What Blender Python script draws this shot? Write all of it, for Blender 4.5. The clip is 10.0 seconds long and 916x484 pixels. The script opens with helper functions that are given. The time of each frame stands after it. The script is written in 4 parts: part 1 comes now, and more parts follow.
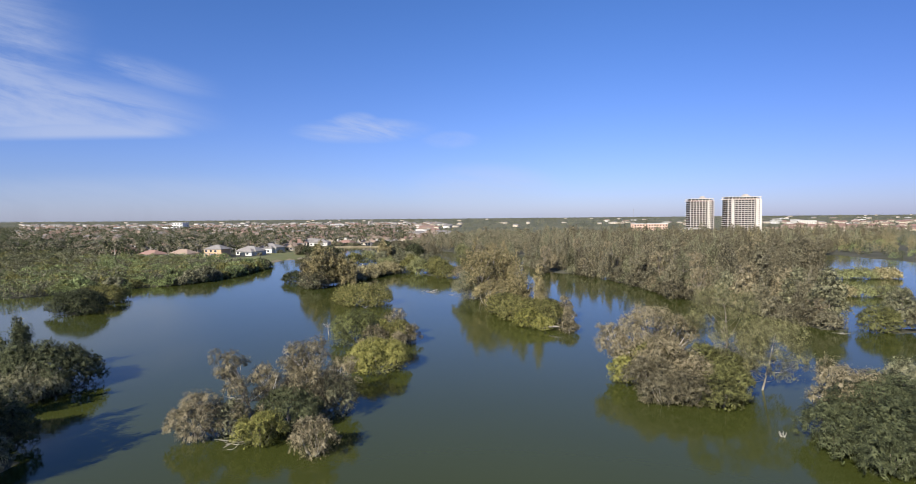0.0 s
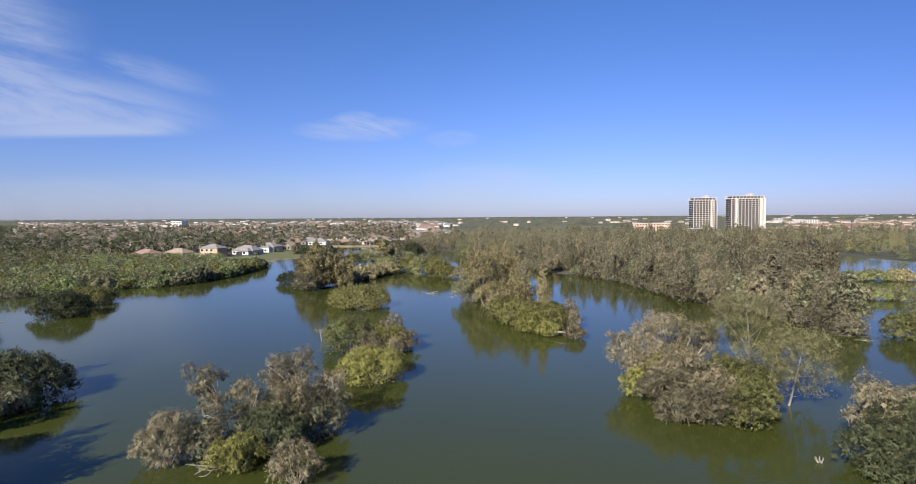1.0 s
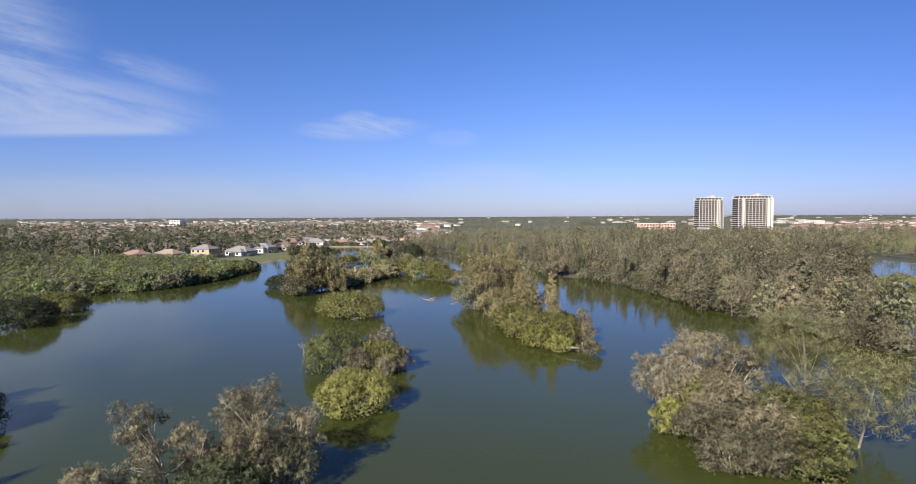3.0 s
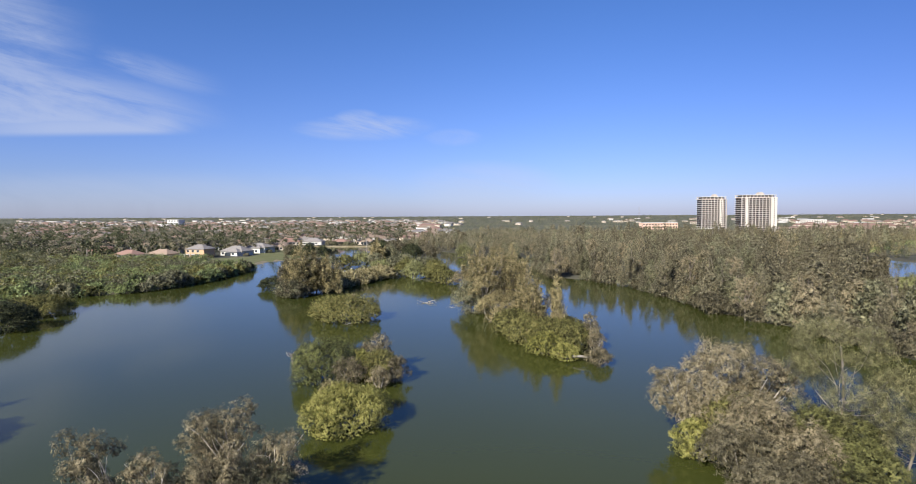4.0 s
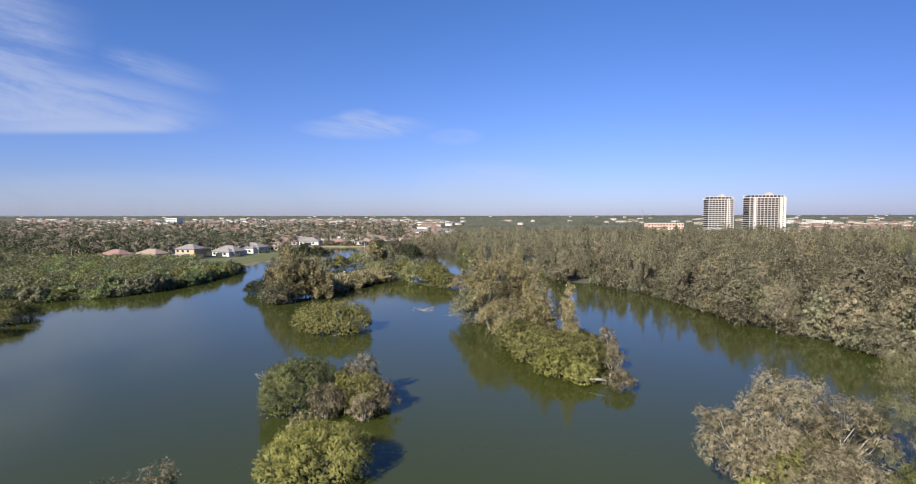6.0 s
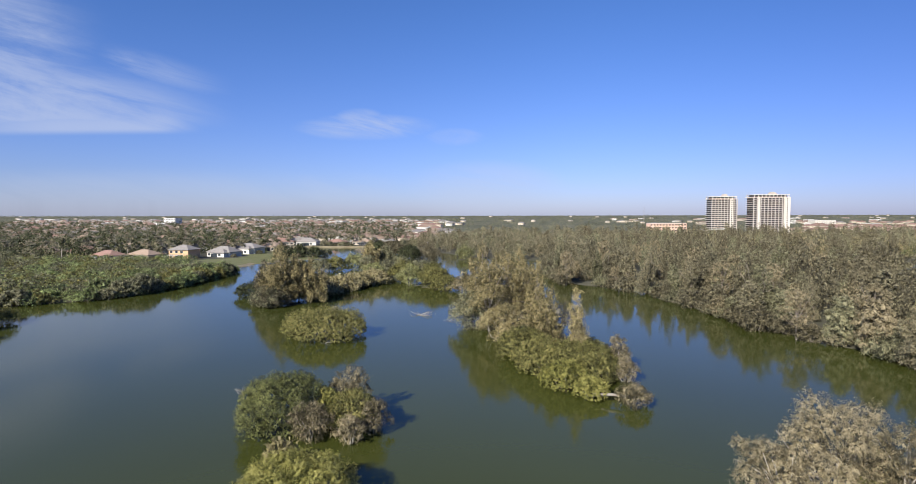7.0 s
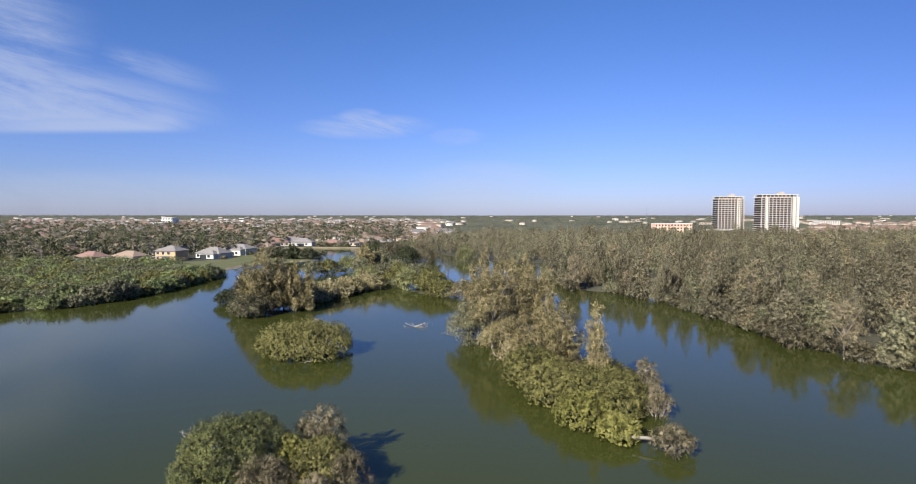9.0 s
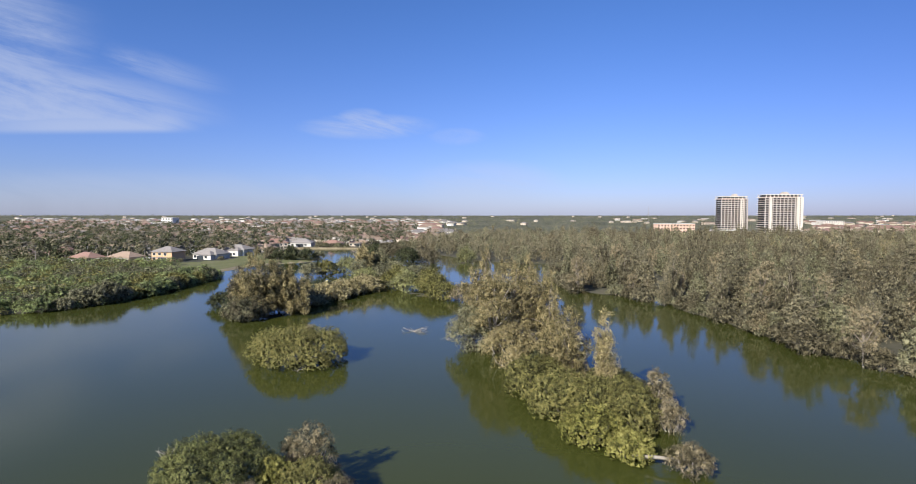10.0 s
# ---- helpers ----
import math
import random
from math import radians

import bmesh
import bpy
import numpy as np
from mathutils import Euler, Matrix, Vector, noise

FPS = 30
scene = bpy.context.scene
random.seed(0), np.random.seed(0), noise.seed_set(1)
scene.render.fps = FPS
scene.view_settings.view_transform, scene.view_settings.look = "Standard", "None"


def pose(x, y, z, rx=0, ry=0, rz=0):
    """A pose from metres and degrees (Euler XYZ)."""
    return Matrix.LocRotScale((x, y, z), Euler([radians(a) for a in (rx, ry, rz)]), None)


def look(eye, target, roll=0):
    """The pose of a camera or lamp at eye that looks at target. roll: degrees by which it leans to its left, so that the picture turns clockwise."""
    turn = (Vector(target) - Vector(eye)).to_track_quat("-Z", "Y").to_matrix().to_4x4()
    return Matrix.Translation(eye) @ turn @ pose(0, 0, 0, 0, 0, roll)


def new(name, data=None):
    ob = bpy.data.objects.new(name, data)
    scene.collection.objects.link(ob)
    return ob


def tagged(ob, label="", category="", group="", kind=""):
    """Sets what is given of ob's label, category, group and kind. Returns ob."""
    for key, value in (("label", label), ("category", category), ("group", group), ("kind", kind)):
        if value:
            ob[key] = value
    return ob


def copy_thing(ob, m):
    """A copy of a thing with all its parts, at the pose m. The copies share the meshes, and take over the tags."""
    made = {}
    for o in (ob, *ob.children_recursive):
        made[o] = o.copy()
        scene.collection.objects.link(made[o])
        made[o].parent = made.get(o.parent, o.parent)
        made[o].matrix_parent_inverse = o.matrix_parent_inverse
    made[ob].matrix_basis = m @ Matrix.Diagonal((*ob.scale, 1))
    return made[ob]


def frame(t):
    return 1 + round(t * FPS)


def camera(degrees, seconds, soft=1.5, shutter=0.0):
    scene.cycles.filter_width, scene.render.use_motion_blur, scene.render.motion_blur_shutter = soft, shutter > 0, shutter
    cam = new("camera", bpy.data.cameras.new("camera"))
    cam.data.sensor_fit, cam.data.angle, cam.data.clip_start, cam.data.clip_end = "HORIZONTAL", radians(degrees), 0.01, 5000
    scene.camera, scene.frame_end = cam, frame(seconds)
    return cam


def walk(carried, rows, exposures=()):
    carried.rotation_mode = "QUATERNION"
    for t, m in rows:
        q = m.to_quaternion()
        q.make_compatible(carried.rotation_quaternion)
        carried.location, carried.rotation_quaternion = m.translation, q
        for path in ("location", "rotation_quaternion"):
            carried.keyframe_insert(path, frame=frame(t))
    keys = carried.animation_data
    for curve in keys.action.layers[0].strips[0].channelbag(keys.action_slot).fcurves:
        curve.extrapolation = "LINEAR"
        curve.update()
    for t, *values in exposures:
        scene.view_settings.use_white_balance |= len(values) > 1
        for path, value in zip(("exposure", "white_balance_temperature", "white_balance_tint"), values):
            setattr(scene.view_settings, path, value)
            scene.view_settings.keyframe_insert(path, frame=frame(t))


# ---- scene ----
cam = camera(78.5, 10.0, soft=0.6)
PATH = [
    (0, (1.247, 0.999, 30.524), (1.161, 2.995, 30.432), -0.5),
    (0.5, (1.145, 4.942, 30.563), (1.058, 6.938, 30.468), -0.5),
    (1, (1.025, 8.909, 30.616), (0.937, 10.905, 30.52), -0.4),
    (1.5, (0.927, 12.813, 30.661), (0.838, 14.809, 30.565), -0.4),
    (2, (0.819, 16.707, 30.713), (0.729, 18.703, 30.618), -0.3),
    (2.5, (0.679, 20.495, 30.778), (0.588, 22.491, 30.682), -0.3),
    (4, (0.285, 32.447, 30.914), (0.193, 34.442, 30.814), -0.3),
    (4.5, (0.257, 36.367, 30.908), (0.164, 38.362, 30.807), -0.3),
    (5, (0.22, 40.349, 30.945), (0.125, 42.345, 30.844), -0.2),
    (5.5, (0.167, 44.377, 30.946), (0.07, 46.372, 30.844), -0.1),
    (7, (-0.221, 57.221, 30.845), (-0.319, 59.216, 30.743), -0.1),
    (7.5, (-0.378, 61.585, 30.835), (-0.476, 63.58, 30.732), -0.1),
    (8, (-0.543, 66.084, 30.883), (-0.642, 68.079, 30.78), -0.1),
    (8.5, (-0.626, 70.328, 30.91), (-0.725, 72.323, 30.805), -0.1),
    (9, (-0.73, 74.321, 31.007), (-0.83, 76.315, 30.904), -0.0),
    (9.5, (-0.817, 77.527, 31.11), (-0.918, 79.522, 31.008), -0.0),
    (10, (-0.767, 79.901, 31.166), (-0.871, 81.896, 31.063), -0.0),
]
walk(cam, [(t, look(eye, target, roll)) for t, eye, target, roll in PATH], exposures=[(0, 0.76), (10, 0.76)])

# ---- sky and sun ----
SUN_EL, SUN_AZ = 31.0, 212.0          # degrees; azimuth clockwise from +y
world = bpy.data.worlds.new("sky")
scene.world = world
world.use_nodes = True
wt = world.node_tree
wt.nodes.clear()


def wnode(kind, **values):
    n = wt.nodes.new(kind)
    for key, value in values.items():
        n.inputs[key].default_value = value
    return n


sky = wt.nodes.new("ShaderNodeTexSky")
sky.sky_type, sky.sun_disc = "NISHITA", False
sky.sun_elevation, sky.sun_rotation = radians(SUN_EL), radians(SUN_AZ)
sky.altitude, sky.air_density, sky.dust_density, sky.ozone_density = 10, 1.0, 0.3, 2.0
SKY_STRENGTH = 0.06
wout = wt.nodes.new("ShaderNodeOutputWorld")
wbg = wnode("ShaderNodeBackground", Strength=SKY_STRENGTH)

# thin cirrus: streaked noise on a flat cloud layer high above
wco = wt.nodes.new("ShaderNodeTexCoord")
wsep = wt.nodes.new("ShaderNodeSeparateXYZ")
wt.links.new(wco.outputs["Generated"], wsep.inputs[0])


def wmath(op, a, b=0.0, c=None):
    n = wt.nodes.new("ShaderNodeMath")
    n.operation = op
    for i, v in enumerate((a, b, c)):
        if v is None:
            continue
        if isinstance(v, (int, float)):
            n.inputs[i].default_value = v
        else:
            wt.links.new(v, n.inputs[i])
    return n.outputs[0]


def wramp(v, lo, hi):
    n = wnode("ShaderNodeMapRange", **{"From Min": lo, "From Max": hi})
    n.interpolation_type = "SMOOTHSTEP"
    wt.links.new(v, n.inputs["Value"])
    return n.outputs[0]


zpos = wmath("MAXIMUM", wsep.outputs["Z"], 0.02)
ux = wmath("DIVIDE", wsep.outputs["X"], wsep.outputs["Y"])     # bearing
uz = wmath("DIVIDE", zpos, wsep.outputs["Y"])                  # rise
CIRRUS = 0.9


def streaks(sx, sz, detail, shift, distort):
    co = wt.nodes.new("ShaderNodeCombineXYZ")
    wt.links.new(wmath("MULTIPLY", ux, sx), co.inputs[0])
    wt.links.new(wmath("MULTIPLY_ADD", ux, 0.25 * sz, wmath("MULTIPLY", uz, sz)), co.inputs[1])
    co.inputs[2].default_value = shift
    n = wnode("ShaderNodeTexNoise", Scale=1.0, Detail=detail, Roughness=0.62, Distortion=distort)
    wt.links.new(co.outputs[0], n.inputs["Vector"])
    return n.outputs["Fac"]


def bump_at(cx, cz, rx, rz):
    dx = wmath("DIVIDE", wmath("SUBTRACT", ux, cx), rx)
    dz = wmath("DIVIDE", wmath("SUBTRACT", uz, cz), rz)
    r = wmath("ADD", wmath("MULTIPLY", dx, dx), wmath("MULTIPLY", dz, dz))
    return wmath("SUBTRACT", 1.0, wramp(r, 0.0, 1.0))


def fade(v, lo, hi):
    return wmath("SUBTRACT", 1.0, wramp(v, lo, hi))


def times(*vs):
    out = vs[0]
    for v in vs[1:]:
        out = wmath("MULTIPLY", out, v)
    return out


puff = streaks(2.2, 6.0, 8.0, 3.7, 0.7)
fine = streaks(3.0, 20.0, 9.0, 8.1, 0.9)
thread = streaks(5.0, 46.0, 9.0, 2.3, 0.7)
veil = wmath("ADD", wmath("MULTIPLY", puff, 0.5), wmath("ADD", wmath("MULTIPLY", fine, 0.3), wmath("MULTIPLY", thread, 0.2)))
slant = wmath("MULTIPLY_ADD", ux, 0.29, uz)
# a feathered bank with a crisp foot, streaks running down to its tip
body = times(wramp(wmath("MULTIPLY_ADD", puff, -0.03, uz), 0.134, 0.158), fade(slant, 0.0, 0.09), fade(ux, -0.62, -0.43))
crest = times(wramp(uz, 0.18, 0.23), wramp(slant, 0.055, 0.085), fade(slant, 0.085, 0.125), wramp(ux, -0.72, -0.64), fade(ux, -0.6, -0.44))
foot = times(wramp(uz, 0.142, 0.156), fade(uz, 0.16, 0.215), fade(ux, -0.6, -0.5), wramp(ux, -1.1, -0.76))
plume = times(fade(ux, -0.84, -0.66), wramp(uz, 0.2, 0.3), fade(wmath("MULTIPLY_ADD", ux, 0.5, uz), -0.1, 0.06))
wisp = bump_at(-0.215, 0.154, 0.14, 0.026)
wisp2 = bump_at(-0.225, 0.17, 0.05, 0.02)
wisp3 = bump_at(-0.055, 0.135, 0.06, 0.018)
low = times(bump_at(-0.75, 0.04, 0.62, 0.06), fade(uz, 0.05, 0.1))
low2 = bump_at(0.0, 0.05, 0.16, 0.05)
low3 = bump_at(-0.27, 0.045, 0.14, 0.035)


def cloud(mask, tex, lo, hi, most):
    return times(mask, wramp(tex, lo, hi), most)


dens = wmath("MAXIMUM", cloud(body, veil, 0.34, 0.6, 0.66), cloud(foot, veil, 0.28, 0.54, 0.66))
dens2 = wmath("MAXIMUM", cloud(plume, veil, 0.32, 0.62, 0.7), cloud(crest, fine, 0.3, 0.62, 0.42))
dens3 = wmath("MAXIMUM", cloud(wisp, fine, 0.36, 0.62, 0.6), wmath("MAXIMUM", cloud(wisp2, fine, 0.34, 0.62, 0.5), cloud(wisp3, fine, 0.36, 0.62, 0.4)))
dens4 = wmath("MAXIMUM", cloud(low, veil, 0.28, 0.6, 0.3), wmath("MAXIMUM", cloud(low2, veil, 0.3, 0.56, 0.42), cloud(low3, veil, 0.35, 0.6, 0.26)))
cover = wmath("MULTIPLY", wmath("MINIMUM", wmath("ADD", wmath("MAXIMUM", dens, dens2), wmath("ADD", dens3, dens4)), 0.8), CIRRUS)
wmix = wt.nodes.new("ShaderNodeMixRGB")
wmix.inputs[2].default_value = (5.4, 6.1, 8.0, 1)
wt.links.new(cover, wmix.inputs[0])
wtint = wt.nodes.new("ShaderNodeMixRGB")
wtint.blend_type = "MULTIPLY"
wtint.inputs[0].default_value = 1.0
whue = wt.nodes.new("ShaderNodeMixRGB")          # clear dry air: bluer overhead, faintly violet low down
whue.inputs[1].default_value, whue.inputs[2].default_value = (0.63, 0.735, 1.35, 1), (0.51, 0.79, 1.36, 1)
wt.links.new(wramp(wsep.outputs["Z"], 0.0, 0.4), whue.inputs[0])
wt.links.new(whue.outputs[0], wtint.inputs[2])
wt.links.new(sky.outputs[0], wtint.inputs[1])
wdeep = wt.nodes.new("ShaderNodeMixRGB")         # darkens the sky to the right, partly imitating lens vignetting
wdeep.blend_type = "MULTIPLY"
wdeep.inputs[2].default_value = (0.74, 0.74, 0.81, 1)
wt.links.new(wramp(wsep.outputs["X"], 0.1, 0.85), wdeep.inputs[0])
wt.links.new(wtint.outputs[0], wdeep.inputs[1])
wt.links.new(wdeep.outputs[0], wmix.inputs[1])
wt.links.new(wmix.outputs[0], wbg.inputs["Color"])
wt.links.new(wbg.outputs[0], wout.inputs["Surface"])

sun = new("sun", bpy.data.lights.new("sun", "SUN"))
sun.data.energy, sun.data.angle, sun.data.color = 5.0, radians(0.5), (1.0, 0.93, 0.82)
a, e = radians(SUN_AZ), radians(SUN_EL)
sun.matrix_basis = look((0, 0, 200), Vector((0, 0, 200)) - Vector((math.sin(a) * math.cos(e), math.cos(a) * math.cos(e), math.sin(e))))

# ---- materials ----
rng = np.random.default_rng(7)


def mat(name, cols, rough=0.8, scale=1.0, bump=0.0, bump_scale=8.0, island=False, leaf=0.0, metal=0.0, spec=0.3, stretch=(1, 1, 1), vary=0.15, patch=0.35):
    """A surface whose colours are blended by two sizes of noise; leaf: share of light let through."""
    m = bpy.data.materials.new(name)
    m.use_nodes = True
    nt = m.node_tree
    bsdf = nt.nodes["Principled BSDF"]
    out = nt.nodes["Material Output"]
    link = nt.links.new
    tex = nt.nodes.new("ShaderNodeTexCoord")
    mp = nt.nodes.new("ShaderNodeMapping")
    mp.inputs["Scale"].default_value = stretch
    link(tex.outputs["Object"], mp.inputs[0])
    big = nt.nodes.new("ShaderNodeTexNoise")
    big.inputs["Scale"].default_value, big.inputs["Detail"].default_value = scale, 6
    link(mp.outputs[0], big.inputs["Vector"])
    small = nt.nodes.new("ShaderNodeTexNoise")
    small.inputs["Scale"].default_value, small.inputs["Detail"].default_value = scale * 9, 4
    link(mp.outputs[0], small.inputs["Vector"])

    def calc(op, p, q):
        n = nt.nodes.new("ShaderNodeMath")
        n.operation = op
        for i, v in enumerate((p, q)):
            if isinstance(v, (int, float)):
                n.inputs[i].default_value = v
            else:
                link(v, n.inputs[i])
        return n.outputs[0]

    f = calc("ADD", calc("MULTIPLY", big.outputs["Fac"], 0.65), calc("MULTIPLY", small.outputs["Fac"], 0.35))
    geo = nt.nodes.new("ShaderNodeNewGeometry")
    info = nt.nodes.new("ShaderNodeObjectInfo")
    if island:
        tuft = nt.nodes.new("ShaderNodeTexNoise")
        tuft.inputs["Scale"].default_value, tuft.inputs["Detail"].default_value = 1.15, 3
        link(tex.outputs["Object"], tuft.inputs["Vector"])
        f = calc("ADD", calc("ADD", calc("MULTIPLY", big.outputs["Fac"], patch), calc("MULTIPLY", tuft.outputs["Fac"], 1.4)), calc("MULTIPLY", geo.outputs["Random Per Island"], 0.14))
        f = calc("SUBTRACT", f, 0.44 + (patch - 0.35) * 0.5)
    f = calc("ADD", f, calc("MULTIPLY", calc("SUBTRACT", info.outputs["Random"], 0.5), vary))
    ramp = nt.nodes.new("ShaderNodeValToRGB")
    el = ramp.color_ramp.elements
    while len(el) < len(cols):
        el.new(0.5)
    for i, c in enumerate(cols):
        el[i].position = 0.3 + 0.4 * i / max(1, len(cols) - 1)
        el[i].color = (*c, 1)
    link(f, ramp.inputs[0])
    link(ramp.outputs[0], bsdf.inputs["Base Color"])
    bsdf.inputs["Roughness"].default_value, bsdf.inputs["Metallic"].default_value = rough, metal
    bsdf.inputs["Specular IOR Level"].default_value = spec
    if bump:
        bn = nt.nodes.new("ShaderNodeTexNoise")
        bn.inputs["Scale"].default_value, bn.inputs["Detail"].default_value = bump_scale, 5
        link(mp.outputs[0], bn.inputs["Vector"])
        b = nt.nodes.new("ShaderNodeBump")
        b.inputs["Strength"].default_value, b.inputs["Distance"].default_value = bump, 0.1
        link(bn.outputs["Fac"], b.inputs["Height"])
        link(b.outputs[0], bsdf.inputs["Normal"])
    if leaf:
        tr = nt.nodes.new("ShaderNodeBsdfTranslucent")
        link(ramp.outputs[0], tr.inputs["Color"])
        mx = nt.nodes.new("ShaderNodeMixShader")
        mx.inputs[0].default_value = leaf
        link(bsdf.outputs[0], mx.inputs[1])
        link(tr.outputs[0], mx.inputs[2])
        link(mx.outputs[0], out.inputs["Surface"])
    return m


# first colour of each lowered: tuft noise also imitates shaded gaps between leaves
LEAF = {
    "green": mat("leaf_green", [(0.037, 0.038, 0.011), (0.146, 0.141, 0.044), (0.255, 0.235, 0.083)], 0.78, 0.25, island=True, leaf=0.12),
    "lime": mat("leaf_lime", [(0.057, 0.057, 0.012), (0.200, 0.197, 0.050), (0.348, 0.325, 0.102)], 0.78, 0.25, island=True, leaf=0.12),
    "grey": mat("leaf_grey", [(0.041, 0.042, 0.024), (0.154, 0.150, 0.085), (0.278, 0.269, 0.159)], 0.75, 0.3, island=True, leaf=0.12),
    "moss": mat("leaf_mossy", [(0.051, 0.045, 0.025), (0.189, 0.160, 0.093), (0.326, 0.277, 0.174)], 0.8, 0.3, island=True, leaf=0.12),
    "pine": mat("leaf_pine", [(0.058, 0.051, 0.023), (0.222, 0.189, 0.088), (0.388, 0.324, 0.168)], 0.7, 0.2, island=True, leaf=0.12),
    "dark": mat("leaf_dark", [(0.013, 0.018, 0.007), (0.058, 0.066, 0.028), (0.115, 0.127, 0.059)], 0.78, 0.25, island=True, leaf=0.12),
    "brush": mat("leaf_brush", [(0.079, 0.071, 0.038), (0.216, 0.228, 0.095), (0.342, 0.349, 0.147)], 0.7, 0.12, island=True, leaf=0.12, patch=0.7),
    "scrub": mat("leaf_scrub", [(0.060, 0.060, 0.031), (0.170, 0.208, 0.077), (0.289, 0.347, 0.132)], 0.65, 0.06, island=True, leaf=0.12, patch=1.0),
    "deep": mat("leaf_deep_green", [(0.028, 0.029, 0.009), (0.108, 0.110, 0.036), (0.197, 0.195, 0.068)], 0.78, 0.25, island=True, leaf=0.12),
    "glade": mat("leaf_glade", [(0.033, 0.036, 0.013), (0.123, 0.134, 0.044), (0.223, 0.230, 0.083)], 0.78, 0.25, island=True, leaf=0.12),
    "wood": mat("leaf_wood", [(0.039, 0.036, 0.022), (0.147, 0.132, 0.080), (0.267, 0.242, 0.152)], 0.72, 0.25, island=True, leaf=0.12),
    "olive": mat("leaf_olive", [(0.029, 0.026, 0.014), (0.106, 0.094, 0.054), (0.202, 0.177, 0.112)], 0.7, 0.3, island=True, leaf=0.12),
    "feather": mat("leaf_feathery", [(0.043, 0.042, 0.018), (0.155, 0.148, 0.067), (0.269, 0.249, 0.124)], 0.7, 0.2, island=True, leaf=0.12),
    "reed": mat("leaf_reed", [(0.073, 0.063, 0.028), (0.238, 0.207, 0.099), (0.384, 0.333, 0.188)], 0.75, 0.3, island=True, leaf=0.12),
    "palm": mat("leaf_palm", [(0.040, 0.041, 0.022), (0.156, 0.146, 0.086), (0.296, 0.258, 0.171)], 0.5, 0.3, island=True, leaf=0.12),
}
BARK = mat("bark_pale", [(0.2, 0.175, 0.15), (0.38, 0.345, 0.3), (0.56, 0.52, 0.47)], 0.85, 0.8, bump=0.5)
BARK_GREY = mat("bark_grey", [(0.12, 0.1, 0.08), (0.22, 0.19, 0.155), (0.36, 0.32, 0.27)], 0.85, 0.8, bump=0.5)
DEADWOOD = mat("dead_wood", [(0.18, 0.16, 0.14), (0.28, 0.255, 0.22), (0.4, 0.365, 0.315)], 0.8, 0.8, bump=0.4)
SOIL = mat("soil", [(0.035, 0.037, 0.024), (0.06, 0.06, 0.04), (0.1, 0.092, 0.066)], 0.95, 0.05, bump=0.4, bump_scale=1.0)
FARLAND = mat("far_scrubland", [(0.055, 0.06, 0.035), (0.085, 0.088, 0.052), (0.15, 0.14, 0.09)], 0.95, 0.004, bump=0.4, bump_scale=0.5)
LAWN = mat("lawn_grass", [(0.085, 0.1, 0.035), (0.12, 0.13, 0.05), (0.16, 0.155, 0.075)], 0.9, 0.05, bump=0.4, bump_scale=3.0)
SHORE = mat("shore_sand", [(0.12, 0.1, 0.06), (0.2, 0.17, 0.11), (0.3, 0.26, 0.18)], 0.9, 0.1, bump=0.3, bump_scale=2.0)

WATER = bpy.data.materials.new("lake_water")
WATER.use_nodes = True
wn = WATER.node_tree
wb = wn.nodes["Principled BSDF"]
wtc = wn.nodes.new("ShaderNodeTexCoord")
wno = wn.nodes.new("ShaderNodeTexNoise")
wno.inputs["Scale"].default_value, wno.inputs["Detail"].default_value = 0.012, 4
wcr = wn.nodes.new("ShaderNodeValToRGB")
wcr.color_ramp.elements[0].position, wcr.color_ramp.elements[0].color = 0.3, (0.038, 0.045, 0.010, 1)
wcr.color_ramp.elements[1].position, wcr.color_ramp.elements[1].color = 0.7, (0.047, 0.055, 0.013, 1)
wn.links.new(wtc.outputs["Object"], wno.inputs["Vector"])
wn.links.new(wno.outputs["Fac"], wcr.inputs[0])
wn.links.new(wcr.outputs[0], wb.inputs["Base Color"])
wb.inputs["Specular IOR Level"].default_value = 0.44
wb.inputs["Roughness"].default_value, wb.inputs["IOR"].default_value = 0.08, 1.33
wri = wn.nodes.new("ShaderNodeTexNoise")
wri.inputs["Scale"].default_value, wri.inputs["Detail"].default_value = 0.9, 3
wn.links.new(wtc.outputs["Object"], wri.inputs["Vector"])
wbu = wn.nodes.new("ShaderNodeBump")
wbu.inputs["Strength"].default_value, wbu.inputs["Distance"].default_value = 0.09, 0.1
wn.links.new(wri.outputs["Fac"], wbu.inputs["Height"])
wn.links.new(wbu.outputs[0], wb.inputs["Normal"])


# ---- mesh helpers ----
def mesh_of(name, verts, faces_flat, per, material):
    """A mesh from arrays: verts n x 3, faces_flat m x per."""
    me = bpy.data.meshes.new(name)
    verts = np.asarray(verts, dtype=np.float32)
    faces = np.asarray(faces_flat, dtype=np.int32)
    me.vertices.add(len(verts))
    me.vertices.foreach_set("co", verts.ravel())
    me.loops.add(faces.size)
    me.loops.foreach_set("vertex_index", faces.ravel())
    me.polygons.add(len(faces))
    me.polygons.foreach_set("loop_start", np.arange(0, faces.size, per, dtype=np.int32))
    me.update(calc_edges=True)
    if material:
        me.materials.append(material)
    return me


def put(name, me, parent=None, label=""):
    ob = new(name, me)
    ob.parent = parent
    if label:
        tagged(ob, label)
    return ob


